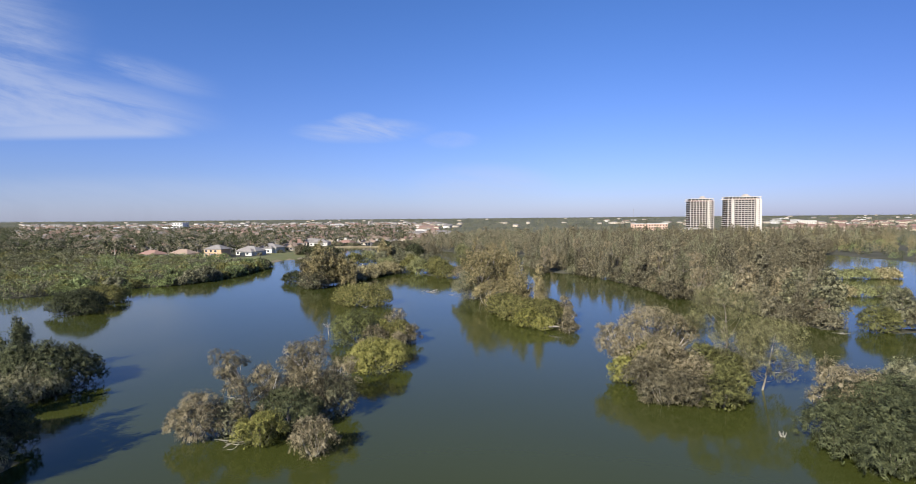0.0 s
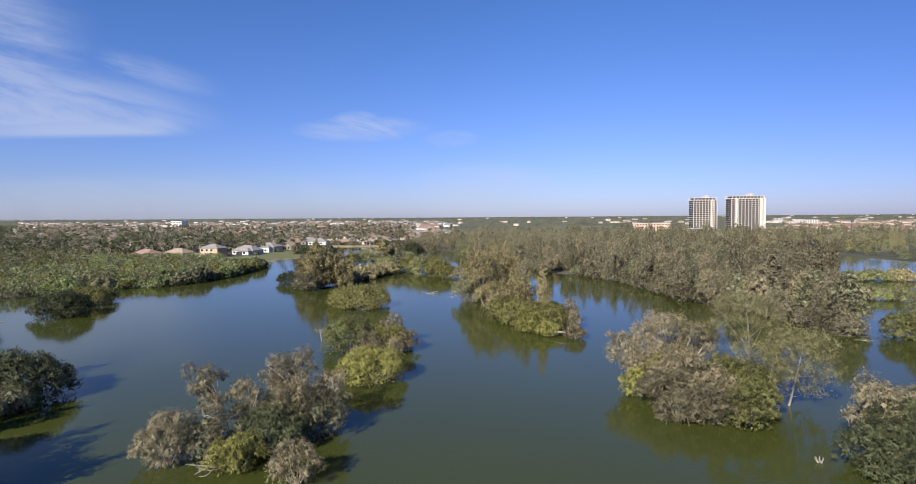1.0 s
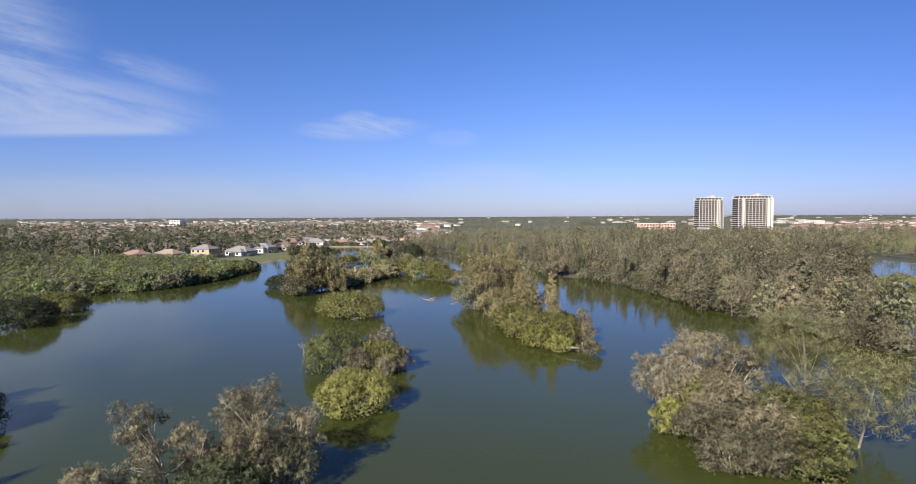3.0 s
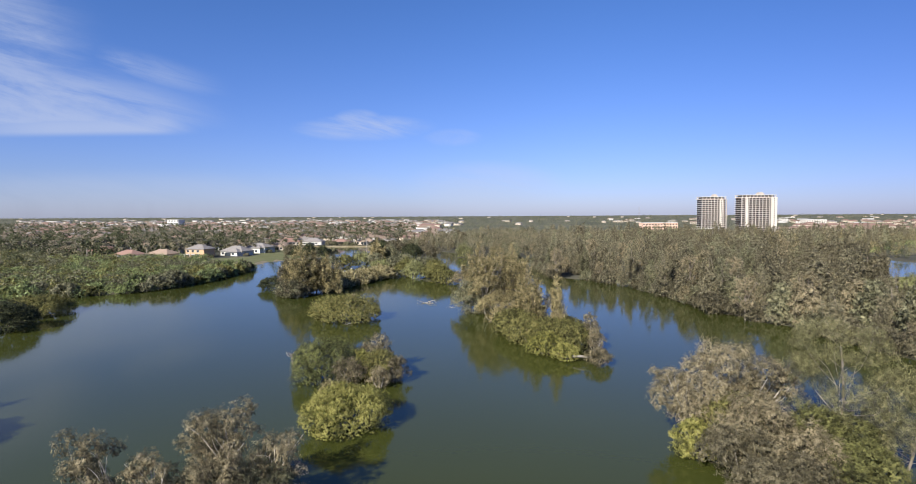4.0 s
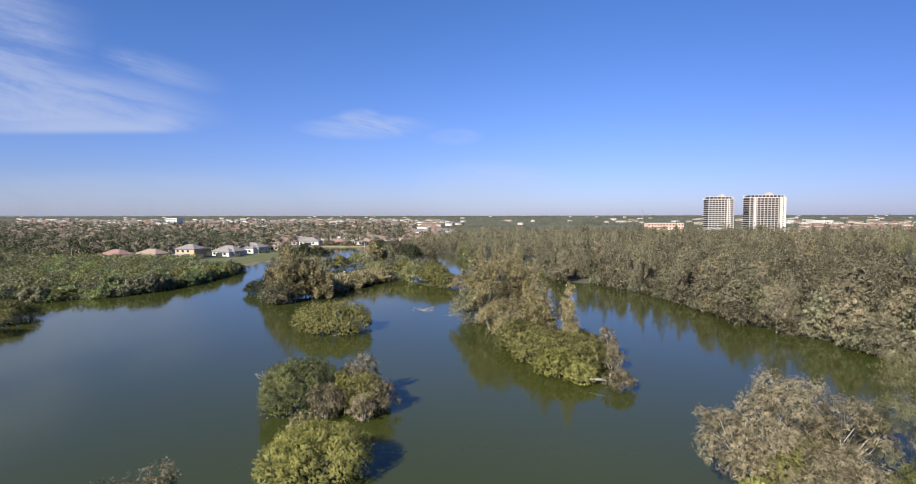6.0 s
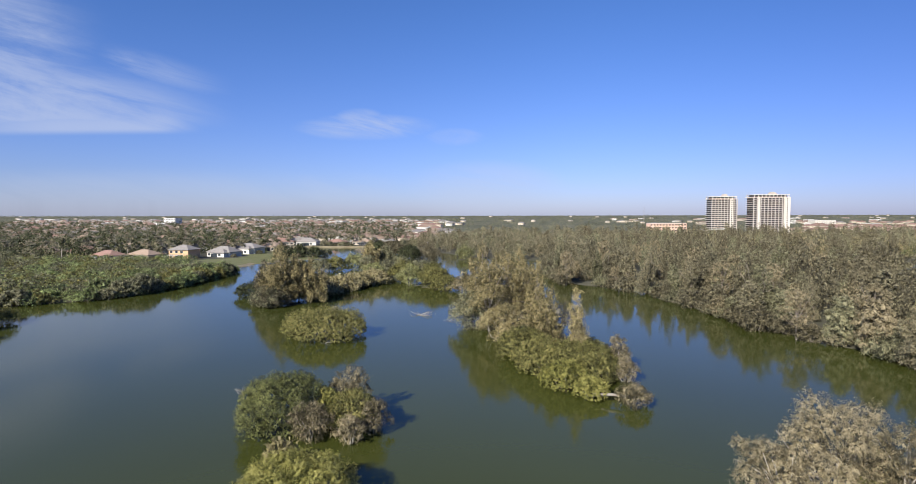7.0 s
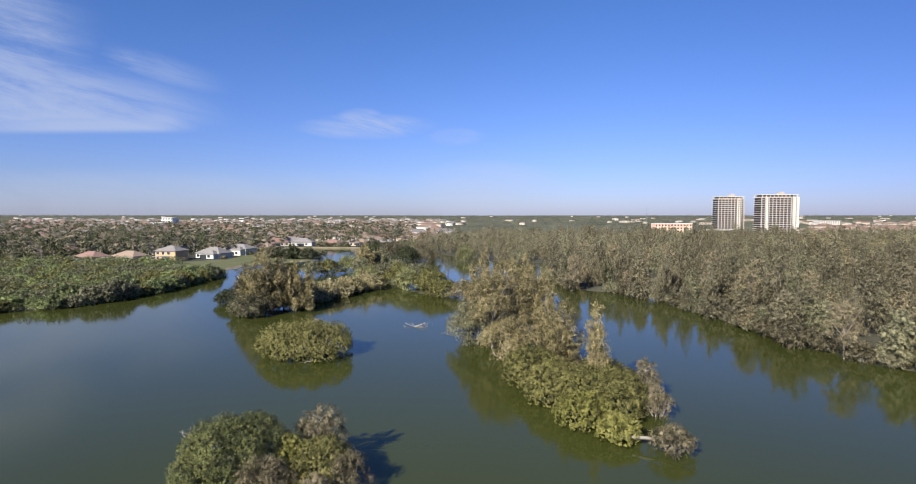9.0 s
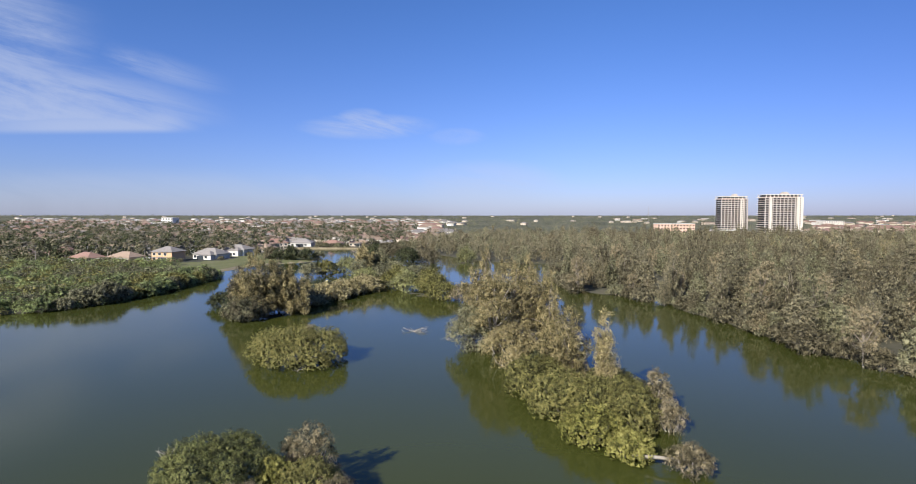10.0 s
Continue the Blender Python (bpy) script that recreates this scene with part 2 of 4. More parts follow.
def part(name, bm, material, parent, label=""):
    me = bpy.data.meshes.new(name)
    bm.to_mesh(me)
    bm.free()
    me.materials.append(material)
    return put(name, me, parent, label)


def unit(v):
    return v / np.maximum(np.linalg.norm(v, axis=1, keepdims=True), 1e-6)


def blades(P, N, T, length, width, flare=False):
    """Pointed leaf blades at P, facing N, pointing along T; flare: widest at the far end."""
    T = unit(T - N * np.sum(T * N, axis=1, keepdims=True))
    B = np.cross(N, T)
    n = len(P)
    l, w = length[:, None] * 0.5, width[:, None] * 0.5
    if flare:
        l = -l
    v = np.empty((n, 3, 3))
    v[:, 0], v[:, 1], v[:, 2] = P - T * l + B * w, P - T * l - B * w, P + T * l
    return v.reshape(-1, 3), np.arange(n * 3).reshape(n, 3)


def foliage(r, lobes, gap, per, leaf, ratio, spread, mode="round", floor=-0.35, cut=0.82, cap=0, most=1.5):
    """Leaf tufts over the surface of the lobes (x, y, z, rx, ry, rz); tufts inside other lobes are left out."""
    lobes = np.asarray(lobes, dtype=float)
    P, N = [], []
    for i, (cx, cy, cz, rx, ry, rz) in enumerate(lobes):
        area = 4 * math.pi * ((rx * ry) ** 1.6 / 3 + (rx * rz) ** 1.6 / 3 + (ry * rz) ** 1.6 / 3) ** (1 / 1.6)
        n = max(4, int(area / gap ** 2))
        d = unit(r.normal(size=(n, 3)))
        d = d[d[:, 2] > floor]
        p = np.array([cx, cy, cz]) + d * [rx, ry, rz] * (0.74 + (0.5 if mode != "round" else 0.34) * r.random((len(d), 1)) ** 1.3)
        keep = p[:, 2] > 0.1
        for j, o in enumerate(lobes):
            if j != i:
                keep &= np.sum(((p - o[:3]) / o[3:]) ** 2, axis=1) > cut * cut
        P.append(p[keep])
        N.append(unit(d[keep] / [rx, ry, rz]))
    P, N = np.concatenate(P), np.concatenate(N)
    m = len(P)
    lift = {"plume": 1.1, "droop": -0.45, "round": 0.25}[mode]
    axis_ = unit(N * 0.75 + [0, 0, lift] + r.normal(size=(m, 3)) * 0.35)       # each tuft is a sprig that grows along its axis
    reach = spread * {"plume": 2.6, "droop": 2.0, "round": 1.5}[mode]
    A = np.repeat(axis_, per, axis=0)
    P = np.repeat(P, per, axis=0) + A * (r.random((m * per, 1)) * 1.2 - 0.3) * reach + r.normal(size=(m * per, 3)) * spread * 0.32
    N = np.repeat(N, per, axis=0)
    if cap and len(P) > cap:
        pick = r.permutation(len(P))[:cap]
        leaf *= min(most, math.sqrt(len(P) / cap))
        P, N, A = P[pick], N[pick], A[pick]
    n = len(P)
    rand = r.normal(size=(n, 3))
    T = unit(A + rand * 0.45) if mode != "round" else unit(A + rand * 0.55)
    F = unit(N + rand[:, ::-1] * (0.6 if mode == "plume" else 0.4) + [0, 0, 0.2])
    size = leaf * (0.6 + 0.8 * r.random(n))
    return blades(P, F, T, size, size * ratio, mode == "plume")


def tubes(paths, sides=6):
    """Tapered limbs: each path is a list of (x, y, z, radius)."""
    V, F, k = [], [], 0
    ang = np.arange(sides) * 2 * math.pi / sides
    for path in paths:
        path = np.asarray(path, dtype=float)
        d = unit(np.gradient(path[:, :3], axis=0))
        for p, q in zip(path, d):
            s = np.cross(q, [0.31, 0.9, 0.2])
            s /= np.linalg.norm(s)
            u = np.cross(q, s)
            V.append(p[:3] + p[3] * (np.cos(ang)[:, None] * s + np.sin(ang)[:, None] * u))
        for i in range(len(path) - 1):
            for j in range(sides):
                F.append((k + i * sides + j, k + i * sides + (j + 1) % sides, k + (i + 1) * sides + (j + 1) % sides, k + (i + 1) * sides + j))
        k += len(path) * sides
    return np.concatenate(V), np.array(F)


def limb(r, a, b, r0, r1, bend=0.08, n=5):
    a, b = np.asarray(a, float), np.asarray(b, float)
    t = np.linspace(0, 1, n)[:, None]
    p = a + (b - a) * t
    p += np.sin(t * math.pi) * r.normal(size=3) * np.linalg.norm(b - a) * bend
    return np.hstack([p, r0 + (r1 - r0) * t])


# ---- trees ----
def crown_lobes(r, kind, h, rad):
    """Where the masses of a crown sit, by kind."""
    L = []
    if kind == "pine":          # long upswept plumes round several leaders
        n = max(3, int(rad * 1.5))
        for k in range(n):
            a, d = k * 2.4 + r.random(), rad * 0.72 * math.sqrt(k / n)
            top = h * (1 - 0.5 * (d / rad) ** 1.5 - (0.22 * r.random() if k else 0.0))
            for s in np.linspace(0.08, 0.96, 18):
                w = (0.5 + rad * 0.035) * (1.1 - 0.45 * s) * (0.7 + 0.6 * r.random())
                reach = (0.5 + rad * 0.42) * (1.05 - s) ** 0.8 * r.random() ** 0.5
                b = r.random() * 6.28
                splay = d * (0.4 + 0.75 * s)
                x, y = splay * math.cos(a) + reach * math.cos(b), splay * math.sin(a) + reach * math.sin(b)
                L.append((x, y, top * s, w, w, w * (1.1 + 0.7 * r.random())))
    elif kind == "bulk":        # a tall heap of rounded masses from the water to the top
        L.append((0, 0, h * 0.4, rad * 0.5, rad * 0.5, h * 0.34))
        n = int(16 + rad * 5)
        for k in range(n):
            s, a = (k + r.random()) / n, k * 2.4 + r.random()
            d = rad * 0.86 * math.sin(math.pi * (0.2 + 0.74 * s)) * (0.5 + 0.5 * r.random())
            w = rad * (0.13 + 0.15 * r.random()) * (1.1 - 0.35 * s)
            L.append((d * math.cos(a), d * math.sin(a), h * (0.07 + 0.86 * s), w, w, w * (0.8 + 0.7 * r.random())))
    elif kind == "tall":        # open crown on long limbs
        n = int(15 + rad * 3.2)
        for k in range(n):
            a, s = r.random() * 6.28, 0.25 + 0.68 * (k + r.random()) / n
            d = rad * (0.3 + 0.6 * r.random()) * (1.15 - 0.6 * s)
            w = rad * (0.11 + 0.15 * r.random())
            L.append((d * math.cos(a), d * math.sin(a), h * s, w, w * (0.8 + 0.4 * r.random()), w * (0.7 + 0.7 * r.random())))
        L.append((0, 0, h * 0.9, rad * 0.25, rad * 0.25, h * 0.1))
    elif kind == "feather":     # small plumes held out on the ends of long bare limbs
        n = int(26 + rad * 5)
        for k in range(n):
            a, s = k * 2.4 + r.random(), 0.14 + 0.84 * ((k + r.random()) / n) ** 0.9
            d = rad * (0.45 + 0.55 * r.random() ** 0.6) * math.sqrt(max(0.05, 1.0 - (2.0 * s - 1.05) ** 2))
            w = rad * (0.1 + 0.09 * r.random())
            L.append((d * math.cos(a), d * math.sin(a), h * s, w * 1.2, w * 1.2, w * (0.7 + 0.4 * r.random())))
    elif kind == "mossy":       # ragged, hanging masses
        L.append((0, 0, h * 0.1, rad * 0.58, rad * 0.58, h * 0.58))
        n = int(16 + rad * 4)
        for k in range(n):
            a, t = k * 2.4 + r.random(), math.sqrt((k + r.random()) / n)
            w = rad * (0.12 + 0.15 * r.random())
            dome = h * 0.92 * math.sqrt(max(0.02, 1 - (t * 0.93) ** 2)) * (0.72 + 0.33 * r.random())
            L.append((t * rad * 0.9 * math.cos(a), t * rad * 0.9 * math.sin(a), max(0.4, dome - w * 0.5), w, w, w * (0.8 + 0.8 * r.random())))
    else:                       # mound: a dome with bulging masses down to the water
        n = int(14 + rad * 2.2)
        L.append((0, 0, h * 0.05, rad * 0.86, rad * 0.86, h * 0.78))
        for k in range(n):
            a = k * 2.4 + r.random() * 0.8
            t = math.sqrt((k + 0.5) / n)
            w = rad * (0.17 + 0.12 * r.random())
            z = h * 0.8 * math.sqrt(max(0.0, 1 - (t * 0.97) ** 2))
            L.append((t * rad * 0.84 * math.cos(a), t * rad * 0.84 * math.sin(a), max(0.35, z - w * 0.15), w, w, w * (0.7 + 0.5 * r.random())))
    return L


STYLE = {   # gap, leaves a tuft, leaf length, width ratio, tuft radius, blade habit
    "pine": (0.5, 15, 0.42, 0.12, 0.33, "plume"),
    "tall": (0.38, 12, 0.2, 0.34, 0.27, "droop"),
    "mossy": (0.38, 12, 0.2, 0.34, 0.27, "droop"),
    "bulk": (0.44, 9, 0.29, 0.42, 0.33, "droop"),
    "reed": (0.5, 8, 0.8, 0.16, 0.35, "plume"),
    "mound": (0.38, 11, 0.21, 0.42, 0.22, "round"),
    "feather": (0.4, 13, 0.4, 0.1, 0.36, "plume"),
}


def tree(name, kind, leafmat, h, rad, seed, coarse=1.0, lobes=None, trunk=True, squash=(1, 1), lean=(0, 0), label="", category="tree", group="", airy=False):
    """A tree or bush: an empty at its foot with a trunk and a crown under it."""
    r = np.random.default_rng(seed)
    L = np.array(lobes if lobes is not None else crown_lobes(r, kind, h, rad), dtype=float)
    L[:, 0] = L[:, 0] * squash[0] + lean[0] * L[:, 2] / h
    L[:, 1] = L[:, 1] * squash[1] + lean[1] * L[:, 2] / h
    L[:, 3] *= squash[0]
    L[:, 4] *= squash[1]
    gap, per, leaf, ratio, spread, mode = STYLE[kind]
    root = new(name)
    root.empty_display_size = 0.5
    v, f = foliage(r, L, gap * coarse, per, leaf * coarse, ratio, spread * coarse, mode)
    if airy:
        keep = np.repeat(r.random(len(f) // per + 1) < 0.8, per)[:len(f)]
        f = f[keep]
    inner = L * [0.97, 0.97, 0.95, 0.66, 0.66, 0.66]
    v2, f2 = foliage(r, inner, gap * coarse * 1.9, 6, leaf * coarse * 2.0, min(0.7, ratio * 1.5), spread * coarse, mode)
    if not airy:
        v, f = np.concatenate([v, v2]), np.concatenate([f, f2 + len(v)])
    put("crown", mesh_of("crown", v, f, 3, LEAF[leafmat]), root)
    if trunk:
        paths = []
        t0 = max(0.1, h * 0.017)
        if kind in ("mound", "mossy", "reed"):
            for k in range(5):
                a = k * 1.256 + r.random()
                paths.append(limb(r, (0.3 * math.cos(a), 0.3 * math.sin(a), -0.6), (rad * 0.5 * math.cos(a), rad * 0.5 * math.sin(a), h * 0.55), t0, t0 * 0.3, 0.1, 4))
        else:
            top = (lean[0] * 0.85, lean[1] * 0.85, h * 0.86)
            paths.append(limb(r, (0, 0, -0.8), top, t0, t0 * 0.25, 0.04, 7))
            for l in L[r.permutation(len(L))[:7 if kind == "tall" else 0]]:      # bare limbs that stick out
                out = np.array([l[0], l[1], 0]) / max(0.3, math.hypot(l[0], l[1])) * l[3] * 1.35
                paths.append(limb(r, np.array(top) * 0.4, l[:3] + out + [0, 0, l[5] * 0.4], t0 * 0.62, t0 * 0.18, 0.06, 5))
            for l in L[r.permutation(len(L))[:16]]:
                s = max(0.12, l[2] / h * 0.72)
                paths.append(limb(r, np.array(top) * s, l[:3], t0 * (0.32 if kind == "feather" else 0.5) * (1.1 - s), t0 * 0.1, 0.16, 5))
        v, f = tubes(paths, 5)
        put("trunk", mesh_of("trunk", v, f, 4, BARK if kind in ("tall", "mossy") and coarse < 1.3 else BARK_GREY), root)
    return tagged(root, label, category, group)


STOCK = {}


def plant(key, x, y, z=0.3, turn=0.0, scale=(1, 1, 1), make=None):
    """Sets a tree of the stock at a place; the first one is the original, the rest are copies."""
    m = Matrix.LocRotScale((x, y, z), Euler((0, 0, turn)), Vector(scale))
    if key not in STOCK:
        STOCK[key] = make()
        STOCK[key].matrix_basis = m
        return STOCK[key]
    c = copy_thing(STOCK[key], Matrix())
    c.matrix_basis = m
    return c


# ---- the lie of the land ----
LEFT_SHORE = ((-200, 150, 200, 207, 237, 252, 283, 323, 345, 363, 394, 415, 432, 455, 472, 500, 520, 560), (-260, -250, -215, -184, -158, -136, -129, -130, -132, -141, -141, -128, -113, -113, -127, -152, -166, -178))
WOOD_EDGE = ((140, 147, 160, 172, 186, 195, 207, 243, 269, 292, 299, 340, 364, 382, 395, 413, 424, 450, 500, 560), (120, 91, 87, 85, 82, 77, 71, 66, 60, 48, 33, 29, 30, 40, 62, 64, 14, -12, -45, -80))
WOOD_BACK = ((140, 147, 224, 263, 330, 402), (92, 93, 136, 150, 190, 240))
ISLANDS = (  # x0, y0, x1, y1, radius
    (-36, 80, -27, 79, 6), (-30, 84, -23, 88, 7), (-82, 102, -74, 94, 11), (-66, 62, -60, 66, 10),
    (-31, 141, -18, 138, 6.5), (-20, 113, -20, 117, 6), (-44, 196, -39, 194, 9), (-130, 176, -140, 200, 8),
    (-74, 246, -66, 244, 10), (-88, 262, -80, 256, 6), (-62, 268, -50, 303, 7), (-52, 318, -34, 308, 8), (-30, 296, -12, 280, 8),
    (-80, 352, -66, 366, 7), (-60, 345, -50, 360, 7), (-50, 420, -36, 430, 10), (-16, 428, -10, 440, 7), (-82, 478, -64, 478, 8),
    (0, 222, 4, 196, 8), (10, 182, 16, 158, 7), (20, 150, 22, 148, 2.5), (22, 166, 23, 164, 3),
    (33, 122, 35, 98, 8), (41, 94, 46, 104, 6), (56, 84, 75, 76, 9), (56, 64, 70, 60, 9),
    (106, 148, 150, 152, 10), (134, 212, 149, 209, 6), (168, 268, 189, 268, 8),
)


def land(x, y):
    """Height of the ground, from the distance to the nearest shore."""
    wob = 2.2 * np.sin(x * 0.21 + 1.3 * np.sin(y * 0.13)) + 1.8 * np.sin(y * 0.27 + 1.7 * np.sin(x * 0.11))
    d = np.interp(y, *LEFT_SHORE) - x
    d = np.maximum(d, np.where(y > 140, np.minimum(x - np.interp(y, *WOOD_EDGE) - np.where(y > 270, 5, 1), np.interp(y, *WOOD_BACK) - x), -50))
    d = np.maximum(d, y - 560 + 0.06 * x)
    d = np.maximum(d, x - 262 + 0.15 * (y - 380))
    d = np.maximum(d, np.where(x > 60, y - 420, -60))
    d = np.maximum(d, -140 - y)
    for x0, y0, x1, y1, rad in ISLANDS:
        ex, ey = x1 - x0, y1 - y0
        t = np.clip(((x - x0) * ex + (y - y0) * ey) / max(ex * ex + ey * ey, 1e-6), 0, 1)
        d = np.maximum(d, 0.5 * rad - 1.2 - np.hypot(x - x0 - t * ex, y - y0 - t * ey))
    rise = np.clip((np.hypot(x, y) - 2200) / 2700, 0, 1) ** 1.5 * 9
    return np.clip((d + 0.5 * wob) * 0.16 - 0.1, -2.2, 0.75) + rise


def axis(lo, a, b, hi, fine, grow=1.16):
    xs = list(np.arange(a, b + fine, fine))
    s = fine
    while xs[-1] < hi:
        s *= grow
        xs.append(xs[-1] + s)
    s = fine
    while xs[0] > lo:
        s *= grow
        xs.insert(0, xs[0] - s)
    return np.array(xs)


gx, gy = axis(-4800, -280, 280, 4800, 5.0), axis(-3000, 20, 600, 4850, 5.0)
GX, GY = np.meshgrid(gx, gy)
GZ = land(GX, GY)
nx, ny = len(gx), len(gy)
idx = np.arange(nx * ny).reshape(ny, nx)
gf = np.stack([idx[:-1, :-1], idx[:-1, 1:], idx[1:, 1:], idx[1:, :-1]], axis=-1).reshape(-1, 4)
gme = mesh_of("ground", np.stack([GX.ravel(), GY.ravel(), GZ.ravel()], axis=1), gf, 4, SOIL)
gme.materials.append(LAWN)
gme.materials.append(SHORE)
gme.materials.append(FARLAND)
cx, cy, cz = (GX[:-1, :-1] + 2).ravel(), (GY[:-1, :-1] + 2).ravel(), (GZ[:-1, :-1] + GZ[1:, 1:]).ravel() / 2
inland = np.interp(cy, *LEFT_SHORE) - cx
slot = np.zeros(len(gf), dtype=np.int32)
slot[(cy > 352) & (cy < 560) & (inland > 2) & (inland < 60)] = 1
slot[(cz < 0.4) & (cy > 345) & (cy < 620) & (inland > -6) & (inland < 20)] = 2
slot[cy > 640] = 3
gme.polygons.foreach_set("material_index", slot)
gme.polygons.foreach_set("use_smooth", np.ones(len(gf), dtype=bool))
tagged(put("ground", gme), "flat scrubby ground with lawns and sandy lake shore", "ground", kind="structure")

wx, wy = np.linspace(-300, 420, 25), np.linspace(-180, 620, 25)
WX, WY = np.meshgrid(wx, wy)
wi = np.arange(625).reshape(25, 25)
wf = np.stack([wi[:-1, :-1], wi[:-1, 1:], wi[1:, 1:], wi[1:, :-1]], axis=-1).reshape(-1, 4)
tagged(put("water", mesh_of("water", np.stack([WX.ravel(), WY.ravel(), 0 * WX.ravel()], axis=1), wf, 4, WATER)),
       "calm murky green lake water reflecting the sky", "water", kind="structure")

# ---- island trees and bushes ----
seed = 100


def grow(name, kind, leafmat, x, y, h, rad, label, squash=(1, 1), lean=(0, 0), coarse=1.0, z=0.2, category="tree", group="", lobes=None, airy=False):
    global seed
    seed += 1
    coarse = coarse * float(np.interp(y, (110, 150, 230, 300, 400), (0.92, 1.0, 1.45, 2.0, 2.7))) * (1.5 if abs(x) > 47 and y < 130 else 1.0)
    ob = tree(name, kind, leafmat, h, rad, seed, coarse, lobes, True, squash, lean, label, category, group, airy)
    ob.location = (x, y, z)
    return ob


GREY = "grey-brown tree hung with moss on a lake island"
BUSH = "dense green bush standing at the waterline"
PINE = "tall olive-brown pine with upswept plumes"
# island beside the camera's line, left
g = "trees of the near left island"
grow("moss_tree", "mossy", "moss", -38.5, 76, 6.4, 4.0, "rounded grey-brown shrub tree at the island's edge", group=g)
grow("moss_tree", "tall", "moss", -32, 80, 10.6, 4.6, "leaning grey moss-hung tree with pale limbs", lean=(-4.5, 2), group=g)
grow("moss_tree", "tall", "moss", -30.5, 83, 8.6, 3.6, GREY, lean=(-1, 0), group=g)
grow("moss_tree", "tall", "moss", -26.5, 88, 10.8, 5.6, "tall grey moss-hung tree with a pale forked trunk", group=g)
grow("moss_tree", "tall", "moss", -22.5, 88, 8.2, 4.2, "spreading grey moss-hung tree with bare white limbs", lean=(1.5, 0), group=g)
grow("bush", "mossy", "lime", -29, 74.5, 4.4, 3.6, "yellow-green bush tangled with dead branches", category="bush", group=g)
grow("bush", "mound", "dark", -27, 81, 6.0, 5.5, "dark green undergrowth beneath mossy trees", category="bush", group=g)
grow("moss_tree", "mossy", "moss", -20.5, 71, 5.2, 3.2, "small grey-brown rounded tree over the water", group=g)
grow("bush", "mound", "grey", -34.5, 78, 5.0, 3.0, "grey-green shrub between mossy trees", category="bush", group=g)
grow("moss_tree", "mossy", "moss", -26, 84.5, 8.2, 4.6, GREY, group=g)
grow("moss_tree", "mossy", "grey", -22, 86, 6.6, 4.4, "grey-green mossy tree with hanging strands", group=g)
# left edge
g = "trees of the left bank"
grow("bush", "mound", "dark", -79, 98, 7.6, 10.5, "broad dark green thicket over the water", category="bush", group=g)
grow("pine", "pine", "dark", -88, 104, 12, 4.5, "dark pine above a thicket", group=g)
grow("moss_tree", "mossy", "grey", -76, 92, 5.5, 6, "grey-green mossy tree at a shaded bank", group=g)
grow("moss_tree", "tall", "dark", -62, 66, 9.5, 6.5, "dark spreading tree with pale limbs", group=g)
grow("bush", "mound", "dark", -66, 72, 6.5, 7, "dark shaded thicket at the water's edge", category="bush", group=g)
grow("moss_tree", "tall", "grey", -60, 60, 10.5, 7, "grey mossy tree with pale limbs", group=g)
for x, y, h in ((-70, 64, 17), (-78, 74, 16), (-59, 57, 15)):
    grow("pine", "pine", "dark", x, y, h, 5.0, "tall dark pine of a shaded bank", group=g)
# bush pair ahead, left of the middle
g = "bushes of the twin islet"
grow("bush", "mound", "glade", -29.6, 136.5, 7.4, 7.4, "dense dark green dome-shaped bush over the water", category="bush", group=g, squash=(1, 1.15), coarse=0.8)
grow("bush", "mound", "lime", -20.2, 112.8, 5.8, 7.2, "yellow-green dome-shaped bush over the water", category="bush", group=g, squash=(1, 1.05), coarse=0.85)
grow("moss_tree", "mossy", "moss", -20.3, 141, 8.0, 2.9, "upright grey moss-hung tree on an islet", group=g, coarse=0.75)
grow("moss_tree", "mossy", "moss", -23.2, 142, 6.6, 1.7, "slim grey moss-hung tree behind a green dome", group=g, coarse=0.75)
grow("moss_tree", "mossy", "moss", -16.4, 134.5, 5.0, 2.9, "drooping grey moss-hung shrub over the water", group=g, coarse=0.75)
grow("moss_tree", "mossy", "moss", -24.2, 131.5, 5.2, 3.4, "grey twiggy shrub between green bushes", group=g, coarse=0.75)
grow("moss_tree", "mossy", "moss", -18.4, 130.5, 3.8, 2.3, "low grey moss-hung shrub over the water", group=g, coarse=0.8)
grow("bush", "mound", "green", -19.4, 136, 5.8, 4.4, BUSH, category="bush", group=g, coarse=0.8)
grow("bush", "mound", "lime", -23.2, 137, 6.0, 2.6, "bright yellow-green bush among darker ones", category="bush", group=g, coarse=0.8)
grow("reed_clump", "reed", "reed", -24.7, 122, 3.2, 2.2, "dry golden reeds between two bushes", category="reeds", group=g)
# round islet
grow("bush", "mound", "green", -40.5, 195, 6.2, 11.3, "round dense green bush covering a small islet", squash=(1.0, 0.85), category="bush")
grow("moss_tree", "mossy", "moss", -38.7, 197, 7.4, 1.8, "small grey tuft of branches above a bush")
# left shore islet
g = "bushes off the left shore"
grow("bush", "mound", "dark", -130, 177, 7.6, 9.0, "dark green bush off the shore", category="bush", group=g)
grow("bush", "mound", "green", -139, 200, 5.6, 9.5, "low green bush spreading over the water", squash=(0.9, 1.3), category="bush", group=g)
